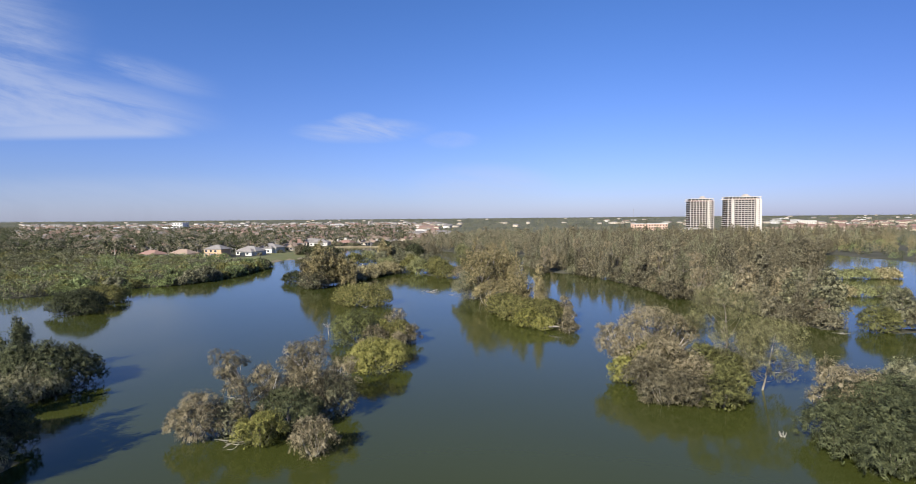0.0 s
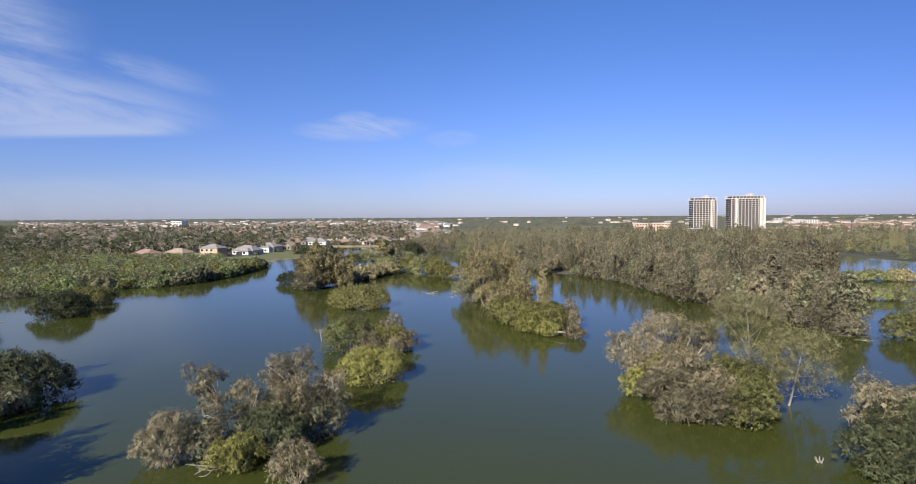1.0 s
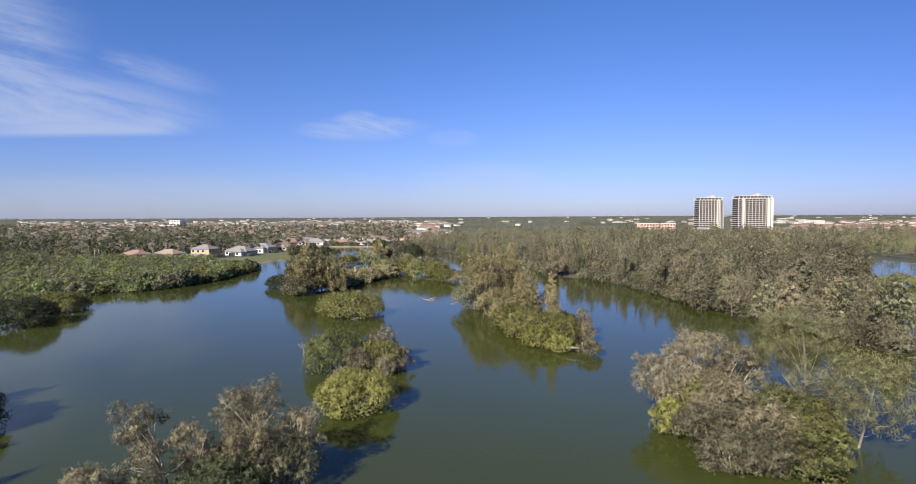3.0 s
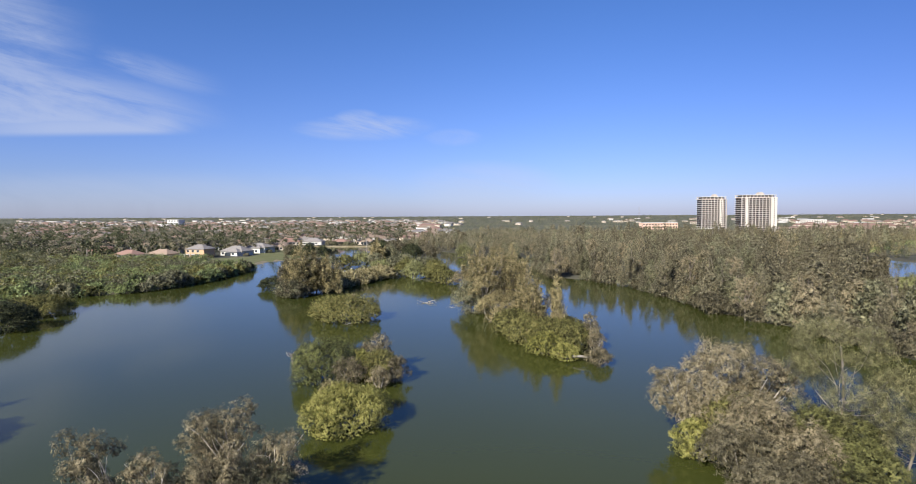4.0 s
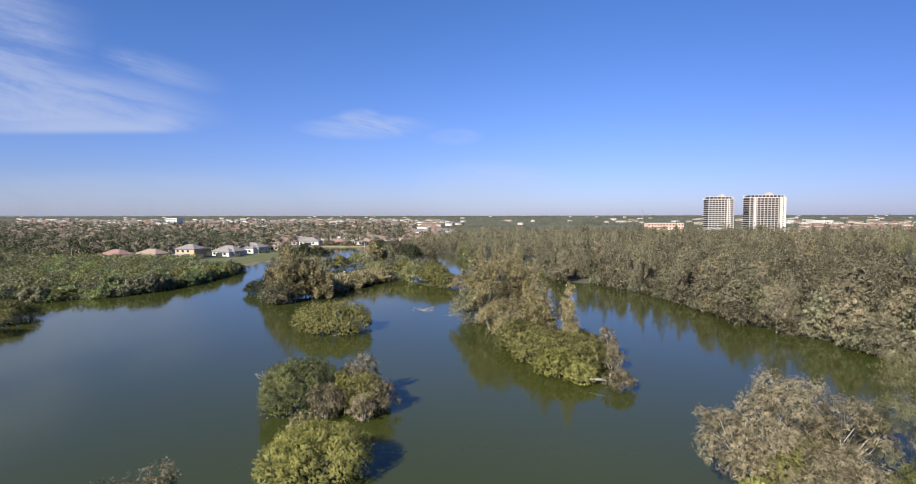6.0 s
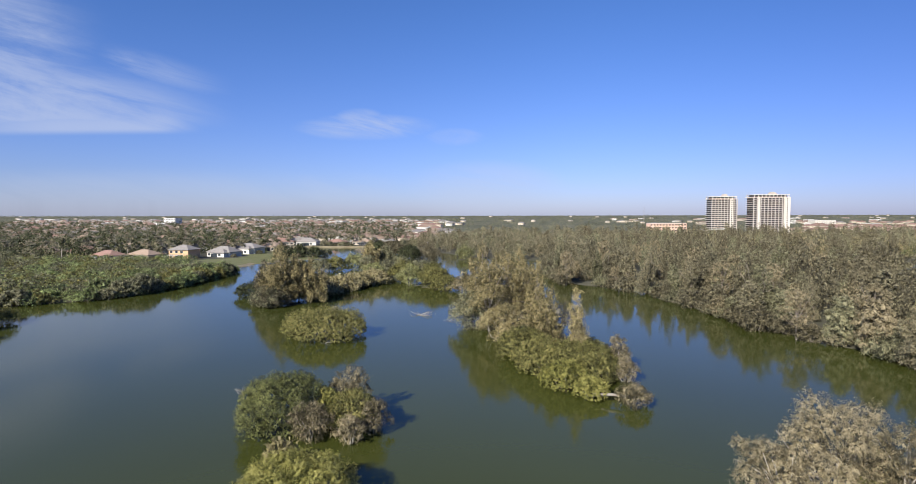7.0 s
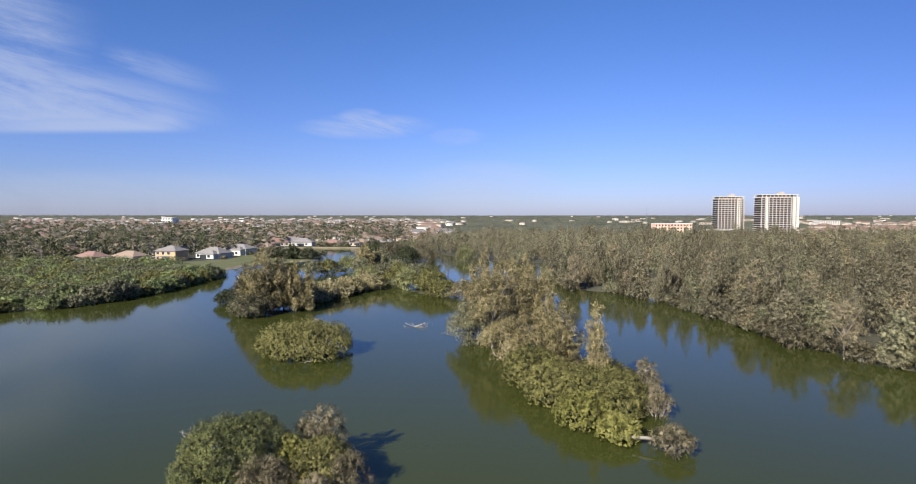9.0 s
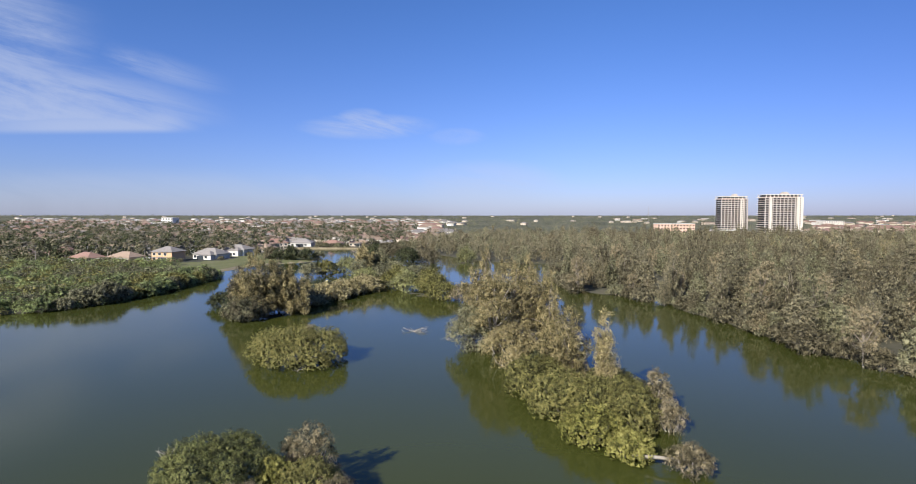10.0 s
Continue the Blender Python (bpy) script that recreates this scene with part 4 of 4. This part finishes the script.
def house(w, d, h, rise, wall, roof, label, wing=0, cage=False, group="houses of the lakeside estate"):
    """A hip-roofed house with windows in the walls towards the lake and the sides, and a dark panel for the porch's
    shade.
    """
    root = new("house")
    part("wall", boxes((-w / 2, -d / 2, -0.5, w / 2, d / 2, h)), wall, root)
    part("roof", hip_roof(w, d, h, rise), roof, root)
    if wing:
        part("wing_wall", boxes((-wing / 2 + w * 0.2, -d / 2 - 4, -0.5, wing / 2 + w * 0.2, -d / 2, h * 0.92)), wall, root)
        bm = hip_roof(wing, 8, h * 0.92 - 0.05, rise * 0.7)
        bmesh.ops.translate(bm, verts=bm.verts, vec=(w * 0.2, -d / 2, 0))
        part("wing_roof", bm, roof, root)
    front = -d / 2
    levels = [0.9] if h < 4.5 else [0.9, 3.9]
    for z0 in levels:
        for i in range(int(w / 4)):
            x = -w / 2 + 2 + i * 4
            if wing and abs(x - w * 0.2) < wing / 2 + 0.8:
                front_i = -d / 2 - 4
                if abs(x - w * 0.2) > wing / 2 - 1.2:
                    continue
            else:
                front_i = front
            win = part("window", boxes((x - 1.1, front_i - 0.07, z0 - 0.1, x + 1.1, front_i + 0.05, z0 + 1.7)), WHITE, root)
            part("pane", boxes((x - 0.95, front_i - 0.1, z0, x + 0.95, front_i - 0.06, z0 + 1.6)), GLASS, win)
    # no recess is cut: a dark panel on the wall imitates porch shade
    part("porch_opening", boxes((-2.6, -d / 2 - (4 if wing and abs(w * 0.2) < wing / 2 else 0) - 0.12, -0.3, 2.6, -d / 2 + 0.1, 2.5)), GLASS, root, "dark panel standing in for a porch's shade")
    if cage:
        cg = []
        y0, y1 = -d / 2 - 8, -d / 2
        for x in np.linspace(-w * 0.4, w * 0.4, 7):
            cg.append(boxes((x - 0.06, y0, -0.3, x + 0.06, y0 + 0.12, 3.0), (x - 0.06, y0, 2.9, x + 0.06, y1, 3.05)))
        cage = part("pool_cage", boxes((-w * 0.4, y0, 2.95, w * 0.4, y0 + 0.12, 3.07)), WHITE, root, "white screened pool cage")
        part("rail", boxes((-w * 0.4, y0, 1.2, w * 0.4, y0 + 0.12, 1.32)), WHITE, cage)
        for bm in cg:
            part("post", bm, WHITE, cage)
    return tagged(root, label, "house", group)


def put_house(x, y, turn, *args, **kw):
    ob = house(*args, **kw)
    ob.matrix_basis = pose(x, y, 0.7, 0, 0, turn)
    return ob


put_house(-246, 411, -20, 18, 12, 3.2, 3.4, WALLS[1], ROOFS[1], "house with a red tiled hip roof and white trim", cage=True)
put_house(-226, 418, -15, 18, 12, 3.2, 3.4, WALLS[0], ROOFS[2], "cream house with a tan roof and pool cage", cage=True)
put_house(-204, 427, -10, 15, 12, 6.0, 3.4, WALLS[2], ROOFS[0], "orange two-storey house with a grey roof", cage=True)
put_house(-186, 447, -14, 19, 13, 3.2, 4.0, WALLS[1], ROOFS[0], "white single-storey house with a grey hip roof", wing=9)
put_house(-181, 477, -12, 19, 14, 4.4, 3.4, WALLS[1], ROOFS[0], "white two-storey house with a grey hip roof", wing=8)
for x, y, t, w, k in ((-142, 585, -8, 17, 1), (-118, 592, -4, 18, 2), (-94, 590, 2, 17, 0), (-196, 546, -12, 18, 2)):
    put_house(x, y, t, w, 12, 3.1, 3.0, WALLS[0], ROOFS[k], "cream lakeside house with a tiled hip roof")
put_house(-176, 509, -10, 18, 13, 3.2, 3.2, WALLS[0], ROOFS[2], "cream house with a tan hip roof beside the lake")
stock = [("house_a", (18, 13, 3.3, 3.8, WALLS[0], ROOFS[2], "cream house with a tan tiled hip roof")), ("house_b", (20, 13, 3.3, 3.8, WALLS[0], ROOFS[1], "cream house with a red tiled hip roof")),
         ("house_c", (19, 14, 3.4, 3.8, WALLS[1], ROOFS[0], "white house with a grey hip roof")), ("house_d", (17, 12, 6.0, 3.2, WALLS[1], ROOFS[2], "two-storey white house with a tan roof"))]
homes = []
for row, y in enumerate(np.arange(560, 1000, 30)):
    x0, x1 = (-170 if y < 600 else -60 - 0.12 * y), -0.72 * y - 30
    for x in np.arange(x0, x1, -28):
        if r.random() < 0.5 + 0.0005 * (y - 560):
            continue
        homes.append((x + r.uniform(-6, 6), y + r.uniform(-7, 7)))
for x, y in ((-292, 452), (-318, 445), (-340, 470), (-285, 485), (-250, 478), (-232, 500), (-310, 500), (-225, 535), (-262, 520), (-300, 540), (-340, 520), (-370, 500)):
    homes.append((x, y))
for i, (x, y) in enumerate(homes[-260:]):
    key, args = stock[(0, 2, 0, 3, 1)[int(r.integers(5))]]
    plant(key, x, y, 0.7, radians(float(r.uniform(-25, 25))), (1, 1, 1), lambda: house(*args))


def palm(h, seed):
    r = np.random.default_rng(seed)
    root = new("palm")
    v, f = tubes([limb(r, (0, 0, -0.5), (r.normal() * 0.4, r.normal() * 0.4, h), 0.22, 0.15, 0.03, 5)], 6)
    put("trunk", mesh_of("trunk", v, f, 4, BARK), root)
    V, F = [], []
    for k in range(18):
        a, up = k * 2.4, 0.9 - 1.3 * (k / 18)
        d = np.array([math.cos(a), math.sin(a), 0])
        side = np.array([-d[1], d[0], 0])
        base = len(V)
        for s in range(6):
            t = s / 5
            p = np.array([0, 0, h]) + d * 3.0 * t + np.array([0, 0, up * 2.6 * t - 2.2 * t * t])
            w = 0.75 * math.sin(math.pi * min(0.97, 0.12 + 0.88 * t)) + 0.05
            V += [p - side * w - [0, 0, 0.3 * w], p, p + side * w - [0, 0, 0.3 * w]]
        for s in range(5):
            b = base + 3 * s
            F += [(b, b + 1, b + 4, b + 3), (b + 1, b + 2, b + 5, b + 4)]
    put("crown", mesh_of("crown", np.array(V), np.array(F), 4, LEAF["palm"]), root)
    return tagged(root, "palm with a slender trunk and drooping fronds", "palm", "palms of the estate")


def palm_spot(x, y, s=None):
    k = int(r.integers(3))
    s = s or r.uniform(0.8, 1.25)
    plant(("palm", k), x, y, 0.6, r.uniform(0, 6.28), (s, s, s), lambda: palm(7.5 + k, 900 + k))


for i in range(170):
    x = r.uniform(-380, -170)
    y = r.uniform(500, 600) if x > -230 else r.uniform(452, 600)
    if x > float(np.interp(y, *LEFT_SHORE)) - 18:
        continue
    palm_spot(x, y)
for i in range(125):
    y = r.uniform(560, 700)
    palm_spot(r.uniform(-0.65 * y, -90), y)

for hx, hy in ((-246, 411), (-226, 418), (-204, 427), (-186, 447), (-181, 477), (-176, 509)):
    for i in range(5):
        palm_spot(hx + r.uniform(-20, 6), hy + r.uniform(9, 22), r.uniform(0.75, 1.05))
    k, s_ = int(r.integers(3)), r.uniform(0.35, 0.6)
    plant(("brush", k), hx + r.uniform(8, 12), hy - r.uniform(3, 9), 0.6, 0.0, (s_, s_, s_))
wall = bmesh.new()
box(wall, -172, 561, -1.0, -60, 561.6, 1.15)
box(wall, -172, 560.8, 1.15, -60, 561.8, 1.3)
tagged(part("seawall", wall, SHORE, None), "low pale concrete seawall along the far shore", "wall", kind="structure")
for i in range(26):
    k, s_ = int(r.integers(3)), r.uniform(0.7, 1.3)
    plant(("brush", k), r.uniform(-170, -58), r.uniform(563, 574), 0.5, r.uniform(0, 6.28), (s_, s_, s_))
# town trees and far woods out to the horizon
TOWN = [(sketch("mound", 6, 4.0, 56, most=2.6), "dark"), (sketch("tall", 8, 3.6, 56, most=2.6), "palm"), (sketch("mound", 5, 4.0, 56, most=2.6), "dark"), (sketch("tall", 9, 3.6, 56, most=2.6), "dark")]
spots = []
for i in range(4200):
    y = 430 + 1400 * r.random() ** 1.7
    x = r.uniform(-0.95 * y - 60, -0.12 * y)
    if y < 590 and x > float(np.interp(y, *LEFT_SHORE)) - 45:
        continue
    if x > -268 and y < float(np.interp(x, (-268, -240, -226, -186, -170, -110), (424, 424, 438, 466, 500, 540))):
        continue
    if y > 545 and y < 600 and x > -200:
        continue
    spots.append((x, y, 0.6, r.uniform(0.8, 1.4), int(r.integers(4))))
thicket("town_trees", spots, TOWN, "dark leafy trees and palms among the roofs", "trees")



def far_palm(h, q):
    """A small far palm: a thin stem and a star of arched fronds, in triangles."""
    V, F = [(-0.16, 0, 0), (0.16, 0, 0), (0.1, 0, h), (0, 0.16, 0), (0, -0.16, 0), (0, 0.1, h)], [(0, 1, 2), (3, 4, 5)]
    for k in range(13):
        a, up = k * 2.4, 0.9 - 1.5 * k / 13
        d, e = np.array([math.cos(a), math.sin(a), 0]), np.array([-math.sin(a), math.cos(a), 0]) * 0.55
        p0, p1 = np.array([0, 0, h]), np.array([0, 0, h + up * 1.3]) + d * 1.5 * q
        p2, b = p1 + d * 1.3 * q + [0, 0, up * 0.8 - 1.1], len(V)
        V += [p0, p1 - e, p1 + e, p2]
        F += [(b, b + 1, b + 2), (b + 1, b + 3, b + 2)]
    return np.array(V, dtype=float), np.array(F)


PALMS = [([far_palm(7.5, 1.0), far_palm(9.5, 1.1), far_palm(6.0, 0.9)], "palm"), ([far_palm(8.5, 1.1), far_palm(10.5, 1.0)], "dark")]
spots = []
for i in range(2600):
    y = 470 + 800 * r.random() ** 1.5
    x = r.uniform(-0.9 * y - 40, -0.13 * y)
    if y < 600 and x > float(np.interp(y, *LEFT_SHORE)) - 30:
        continue
    spots.append((x, y, 0.6, r.uniform(0.8, 1.3), int(r.integers(2))))
thicket("town_palms", spots, PALMS, "palms with drooping fronds above the roofs", "palms")


def roofs(n, roof, wall, seed_, x_of, y0, y1, label):
    """Many far houses in one sheet: hipped roofs on low walls."""
    q = np.random.default_rng(seed_)
    V, F, W, G = [], [], [], []
    for i in range(n):
        y = y0 + (y1 - y0) * q.random() ** 1.3
        x = q.uniform(*x_of) * y
        a, w, d, h, t = q.uniform(-0.6, 0.6), q.uniform(7, 13), q.uniform(5, 8), q.uniform(3, 6.5), q.uniform(1.8, 3.2)
        z = float(land(np.array(x), np.array(y)))
        c, e = math.cos(a), math.sin(a)
        pts = np.array([(-w, -d, h), (w, -d, h), (w, d, h), (-w, d, h), (-w * 0.4, 0, h + t), (w * 0.4, 0, h + t)])
        foot = np.array([(-w + 0.6, -d + 0.6, 0), (w - 0.6, -d + 0.6, 0), (w - 0.6, d - 0.6, 0), (-w + 0.6, d - 0.6, 0)])
        for dst, p in ((V, pts), (W, np.concatenate([foot, foot + [0, 0, h]]))):
            dst.extend(np.stack([p[:, 0] * c - p[:, 1] * e + x, p[:, 0] * e + p[:, 1] * c + y, p[:, 2] + z], axis=1))
        b, g = i * 6, i * 8
        F += [(b, b + 1, b + 5), (b, b + 5, b + 4), (b + 1, b + 2, b + 5), (b + 2, b + 3, b + 4), (b + 2, b + 4, b + 5), (b + 3, b, b + 4)]
        for k in range(4):
            m = (k + 1) % 4
            G += [(g + k, g + m, g + m + 4), (g + k, g + m + 4, g + k + 4)]
    for nm, vv, ff, mt in (("far_roofs", V, F, roof), ("far_house_walls", W, G, wall)):
        tagged(put(nm, mesh_of(nm, np.array(vv), np.array(ff), 3, mt)), label, "houses", kind="stuff")


roofs(420, ROOFS[1], WALLS[0], 31, (-0.85, -0.08), 620, 2000, "terracotta roofs of distant houses among trees")
roofs(380, ROOFS[2], WALLS[1], 32, (-0.85, -0.08), 620, 2200, "tan roofs of distant houses among trees")
roofs(330, ROOFS[0], WALLS[1], 33, (-0.85, -0.05), 700, 2600, "grey roofs of distant houses among trees")
roofs(80, ROOFS[0], WALLS[0], 34, (-0.85, 0.8), 1500, 4200, "pale flat buildings near the horizon")
roofs(160, ROOFS[1], WALLS[0], 35, (0.52, 0.9), 900, 1900, "terracotta roofs beyond the far shore")
FARW = [(sketch("mound", 10, 9, 34, most=2.6), "dark"), (sketch("mound", 9, 8, 34, most=2.6), "grey"), (sketch("mound", 11, 10, 34, most=2.6), "grey")]
spots = []
for i in range(7000):
    y = 640 + 4100 * r.random() ** 1.2
    x = r.uniform(-1.0 * y, 1.0 * y)
    if y < 1500 and x < -0.1 * y and r.random() < 0.6:
        continue
    if abs(x - 350) < 110 and y < 840:
        continue
    spots.append((x, y, float(land(np.array(x), np.array(y))), r.uniform(0.6, 1.1) * (1 + y / 12000), int(r.integers(3))))
thicket("distant_woods", spots, FARW, "dark wooded plain reaching the horizon")

# scrub and trees of the far right shore
spots = []
for i in range(700):
    x = r.uniform(150, 420)
    y = r.uniform(300, 620)
    if float(land(np.array(x), np.array(y))) < 0.4:
        continue
    spots.append((x, y, 0.6, r.uniform(0.5, 1.1), int(r.integers(4))))
thicket("shore_trees", spots, [(sketch("mound", 8, 5, 240), "dark"), (sketch("mound", 5, 5, 200), "scrub"), (sketch("tall", 12, 5, 260), "grey"), (sketch("pine", 15, 4.5, 260), "pine")], "mixed trees of the far right shore")

# ---- towers ----
TOWER_WALL = mat("tower_stucco", [(0.4, 0.365, 0.33), (0.47, 0.43, 0.39)], 0.85, 0.1)
TOWER_WHITE = mat("tower_white", [(0.56, 0.52, 0.455), (0.64, 0.595, 0.53)], 0.85, 0.1)
TOWER_RAIL = mat("tower_rail", [(0.2, 0.17, 0.15), (0.28, 0.24, 0.21)], 0.5, 0.1)
TOWER_RED = mat("tower_rose", [(0.42, 0.28, 0.24), (0.5, 0.35, 0.3)], 0.85, 0.1)


def tower(w, d, floors, top, plain, label):
    """A slab of flats: recessed glazing between floor slabs, piers and balconies, with plain wall strips (from, to)."""
    root = new("apartment_tower")
    fh = top / (floors + 1.5)
    part("core", boxes((-w / 2 + 1.6, -d / 2 + 1.6, 0, w / 2 - 1.6, d / 2 - 1.6, top - fh)), TOWER_RED, root)
    me = boxes((-w / 2 + 1.3, -d / 2 + 1.3, 0.35, w / 2 - 1.3, d / 2 - 1.3, fh * 0.86))
    glass0 = part("window_band", me, GLASS, root)
    slab0 = part("floor_slab", boxes((-w / 2, -d / 2, 0, w / 2, d / 2, 0.26)), TOWER_WHITE, root)
    rail0 = part("balcony_rail", boxes((-w / 2 + 0.1, -d / 2 + 0.1, 0.27, w / 2 - 0.1, -d / 2 + 0.2, 1.0)), TOWER_RAIL, root)
    for i in range(1, floors):
        for ob in (glass0, slab0, rail0):
            c = ob.copy()
            scene.collection.objects.link(c)
            c.parent = root
            c.location = (0, 0, fh * i)
    n = int(w / 4.2)
    pier = None
    for i in range(n + 1):
        x = -w / 2 + 0.25 + (w - 0.5) * i / n
        if pier is None:
            pier = part("pier", boxes((-0.28, -d / 2 - 0.08, 0, 0.28, -d / 2 + 1.7, floors * fh + 0.3)), TOWER_WALL, root)
        else:
            c = pier.copy()
            scene.collection.objects.link(c)
            c.parent = root
            pier = c
        pier.location = (x, 0, 0)
    for a, b in plain:
        strip = part("wall_strip", boxes((a, -d / 2 - 0.3, 0, b, d / 2 + 0.2, floors * fh + 0.2)), TOWER_WHITE, root, "plain white wall")
        for i in range(floors):
            for k in range(max(1, int((b - a) / 4))):
                x = a + (k + 0.5) * (b - a) / max(1, int((b - a) / 4))
                if b - a > 3:
                    part("window", boxes((x - 0.7, -d / 2 - 0.36, i * fh + 1.0, x + 0.7, -d / 2 - 0.28, i * fh + 2.2)), GLASS, strip)
    z = floors * fh
    part("roof_slab", boxes((-w / 2 - 0.5, -d / 2 - 0.5, z + 0.25, w / 2 + 0.5, d / 2 + 0.5, z + 0.8)), TOWER_WHITE, root)
    part("penthouse", boxes((-w / 2 + 3, -d / 2 + 3, z + 0.8, w / 2 - 3, d / 2 - 3, top - 0.6)), GLASS, root, "dark set-back penthouse glazing")
    part("cornice", boxes((-w / 2 + 0.4, -d / 2 + 0.4, top - 0.6, w / 2 - 0.4, d / 2 - 0.4, top)), TOWER_WHITE, root)
    col = part("column", boxes((-0.4, -0.4, z + 0.8, 0.4, 0.4, top - 0.6)), TOWER_WHITE, root)
    m = int(w / 5)
    for i in range(m + 1):
        for y in (-d / 2 + 1.2, d / 2 - 1.2):
            c = col if (i == 0 and y < 0) else col.copy()
            if c is not col:
                scene.collection.objects.link(c)
                c.parent = root
            c.location = (-w / 2 + 1.4 + (w - 2.8) * i / m, y, 0)
    part("lift_house", boxes((w * 0.05, -4, top, w * 0.2, 4, top + 2.2), (w * 0.08, -3, top + 2.2, w * 0.17, 3, top + 3.4)), TOWER_WALL, root)
    return tagged(root, label, "tower", "apartment towers")


t1 = tower(34, 20, 18, 52.0, [(7.5, 11)], "narrower cream apartment tower with balconies and dark windows")
t1.matrix_basis = pose(315, 826, 0.7, 0, 0, 4)
t2 = tower(46, 20, 18, 53.0, [(-17.5, -15.2), (15.5, 23.1)], "broad cream apartment tower with white end walls")
t2.matrix_basis = pose(356, 786, 0.7, 0, 0, 4)


def block(name, w, d, h, wall, roof, x, y, turn, label, storeys=3):
    root = new(name)
    part("wall", boxes((-w / 2, -d / 2, -0.5, w / 2, d / 2, h)), wall, root)
    part("roof", hip_roof(w, d, h, 2.0) if roof in ROOFS else boxes((-w / 2 - 0.3, -d / 2 - 0.3, h, w / 2 + 0.3, d / 2 + 0.3, h + 0.6)), roof, root)
    n = int(w / 4)
    for i in range(storeys):
        for k in range(n):
            px = -w / 2 + (k + 0.5) * w / n
            z = (i + 0.3) * h / storeys
            part("window", boxes((px - 1.0, -d / 2 - 0.08, z, px + 1.0, -d / 2 + 0.05, z + h / storeys * 0.5)), GLASS, root)
    ob = tagged(root, label, "building")
    ob.matrix_basis = pose(x, y, 0.7, 0, 0, turn)
    return ob


block("apartment_block", 50, 14, 16, mat("wall_rose", [(0.6, 0.4, 0.3), (0.68, 0.5, 0.4)], 0.9, 0.1), WHITE, 247, 838, 4, "rose and white apartment block", 4)
block("parking_podium", 34, 22, 9, TOWER_WALL, WHITE, 300, 800, 8, "cream parking podium below a tower", 3)
block("clubhouse", 30, 16, 9, WALLS[0], ROOFS[2], 395, 800, 6, "cream clubhouse with a tan hip roof", 3)
block("white_building", 42, 30, 8, WHITE, WHITE, -800, 1400, 0, "long white warehouse in the distance", 1)
block("white_building", 28, 30, 19, WHITE, WHITE, -772, 1408, 0, "tall white block above the trees", 3)
block("office_building", 50, 30, 11, TOWER_WHITE, WHITE, 838, 1500, 0, "pale office building near the horizon", 4)
for i in range(70):
    y = r.uniform(1200, 3000)
    x = r.uniform(-0.8 * y, 0.75 * y)
    if 0.0 * y < x < 0.2 * y:
        continue
    w, h = r.uniform(12, 38), r.uniform(5, 9)
    kk = int(r.integers(3))
    if kk not in STOCK:
        STOCK[kk] = block("low_building", 40, 24, 8, WALLS[min(kk, 1)], WHITE if kk else ROOFS[1], x, y, 0, "low pale building among distant trees", 2)
    else:
        c = copy_thing(STOCK[kk], Matrix())
        c.matrix_basis = Matrix.LocRotScale((x, y, 0.7), Euler((0, 0, float(r.uniform(-0.4, 0.4)))), Vector((w / 40, 1, 0.8 * h / 8)))


# lattice mast behind the wood
mast = new("lattice_mast")
legs = []
for k in range(3):
    a_ = k * 2.094
    leg = [[(2.2 * math.cos(a_), 2.2 * math.sin(a_), 0, 0.12), (0.4 * math.cos(a_), 0.4 * math.sin(a_), 46, 0.08)]]
    v, f = tubes([np.array(leg[0])], 5)
    put("leg", mesh_of("leg", v, f, 4, ROOFS[0]), mast)
brace = []
for k in range(14):
    z0, z1 = k * 3.2, k * 3.2 + 3.2
    w0, w1 = 2.2 - 1.7 * z0 / 46, 2.2 - 1.7 * z1 / 46
    for j in range(3):
        p, q_ = j * 2.094, (j + 1) * 2.094
        brace.append(np.array([(w0 * math.cos(p), w0 * math.sin(p), z0, 0.05), (w1 * math.cos(q_), w1 * math.sin(q_), z1, 0.05)]))
v, f = tubes(brace, 4)
put("bracing", mesh_of("bracing", v, f, 4, ROOFS[0]), mast)
mast.matrix_basis = pose(395, 1480, 0.7)
tagged(mast, "thin pale lattice mast above distant trees", "mast")

# bleached palm trunk in the mangroves
v, f = tubes([limb(q, (0, 0, -0.5), (0.2, 0, 9.0), 0.28, 0.2, 0.02, 6)], 7)
pole = put("dead_palm", mesh_of("dead_palm", v, f, 4, DEADWOOD))
pole.location = (-260, 388, 0.7)
tagged(pole, "bleached bare palm stem above the mangroves", "dead tree")
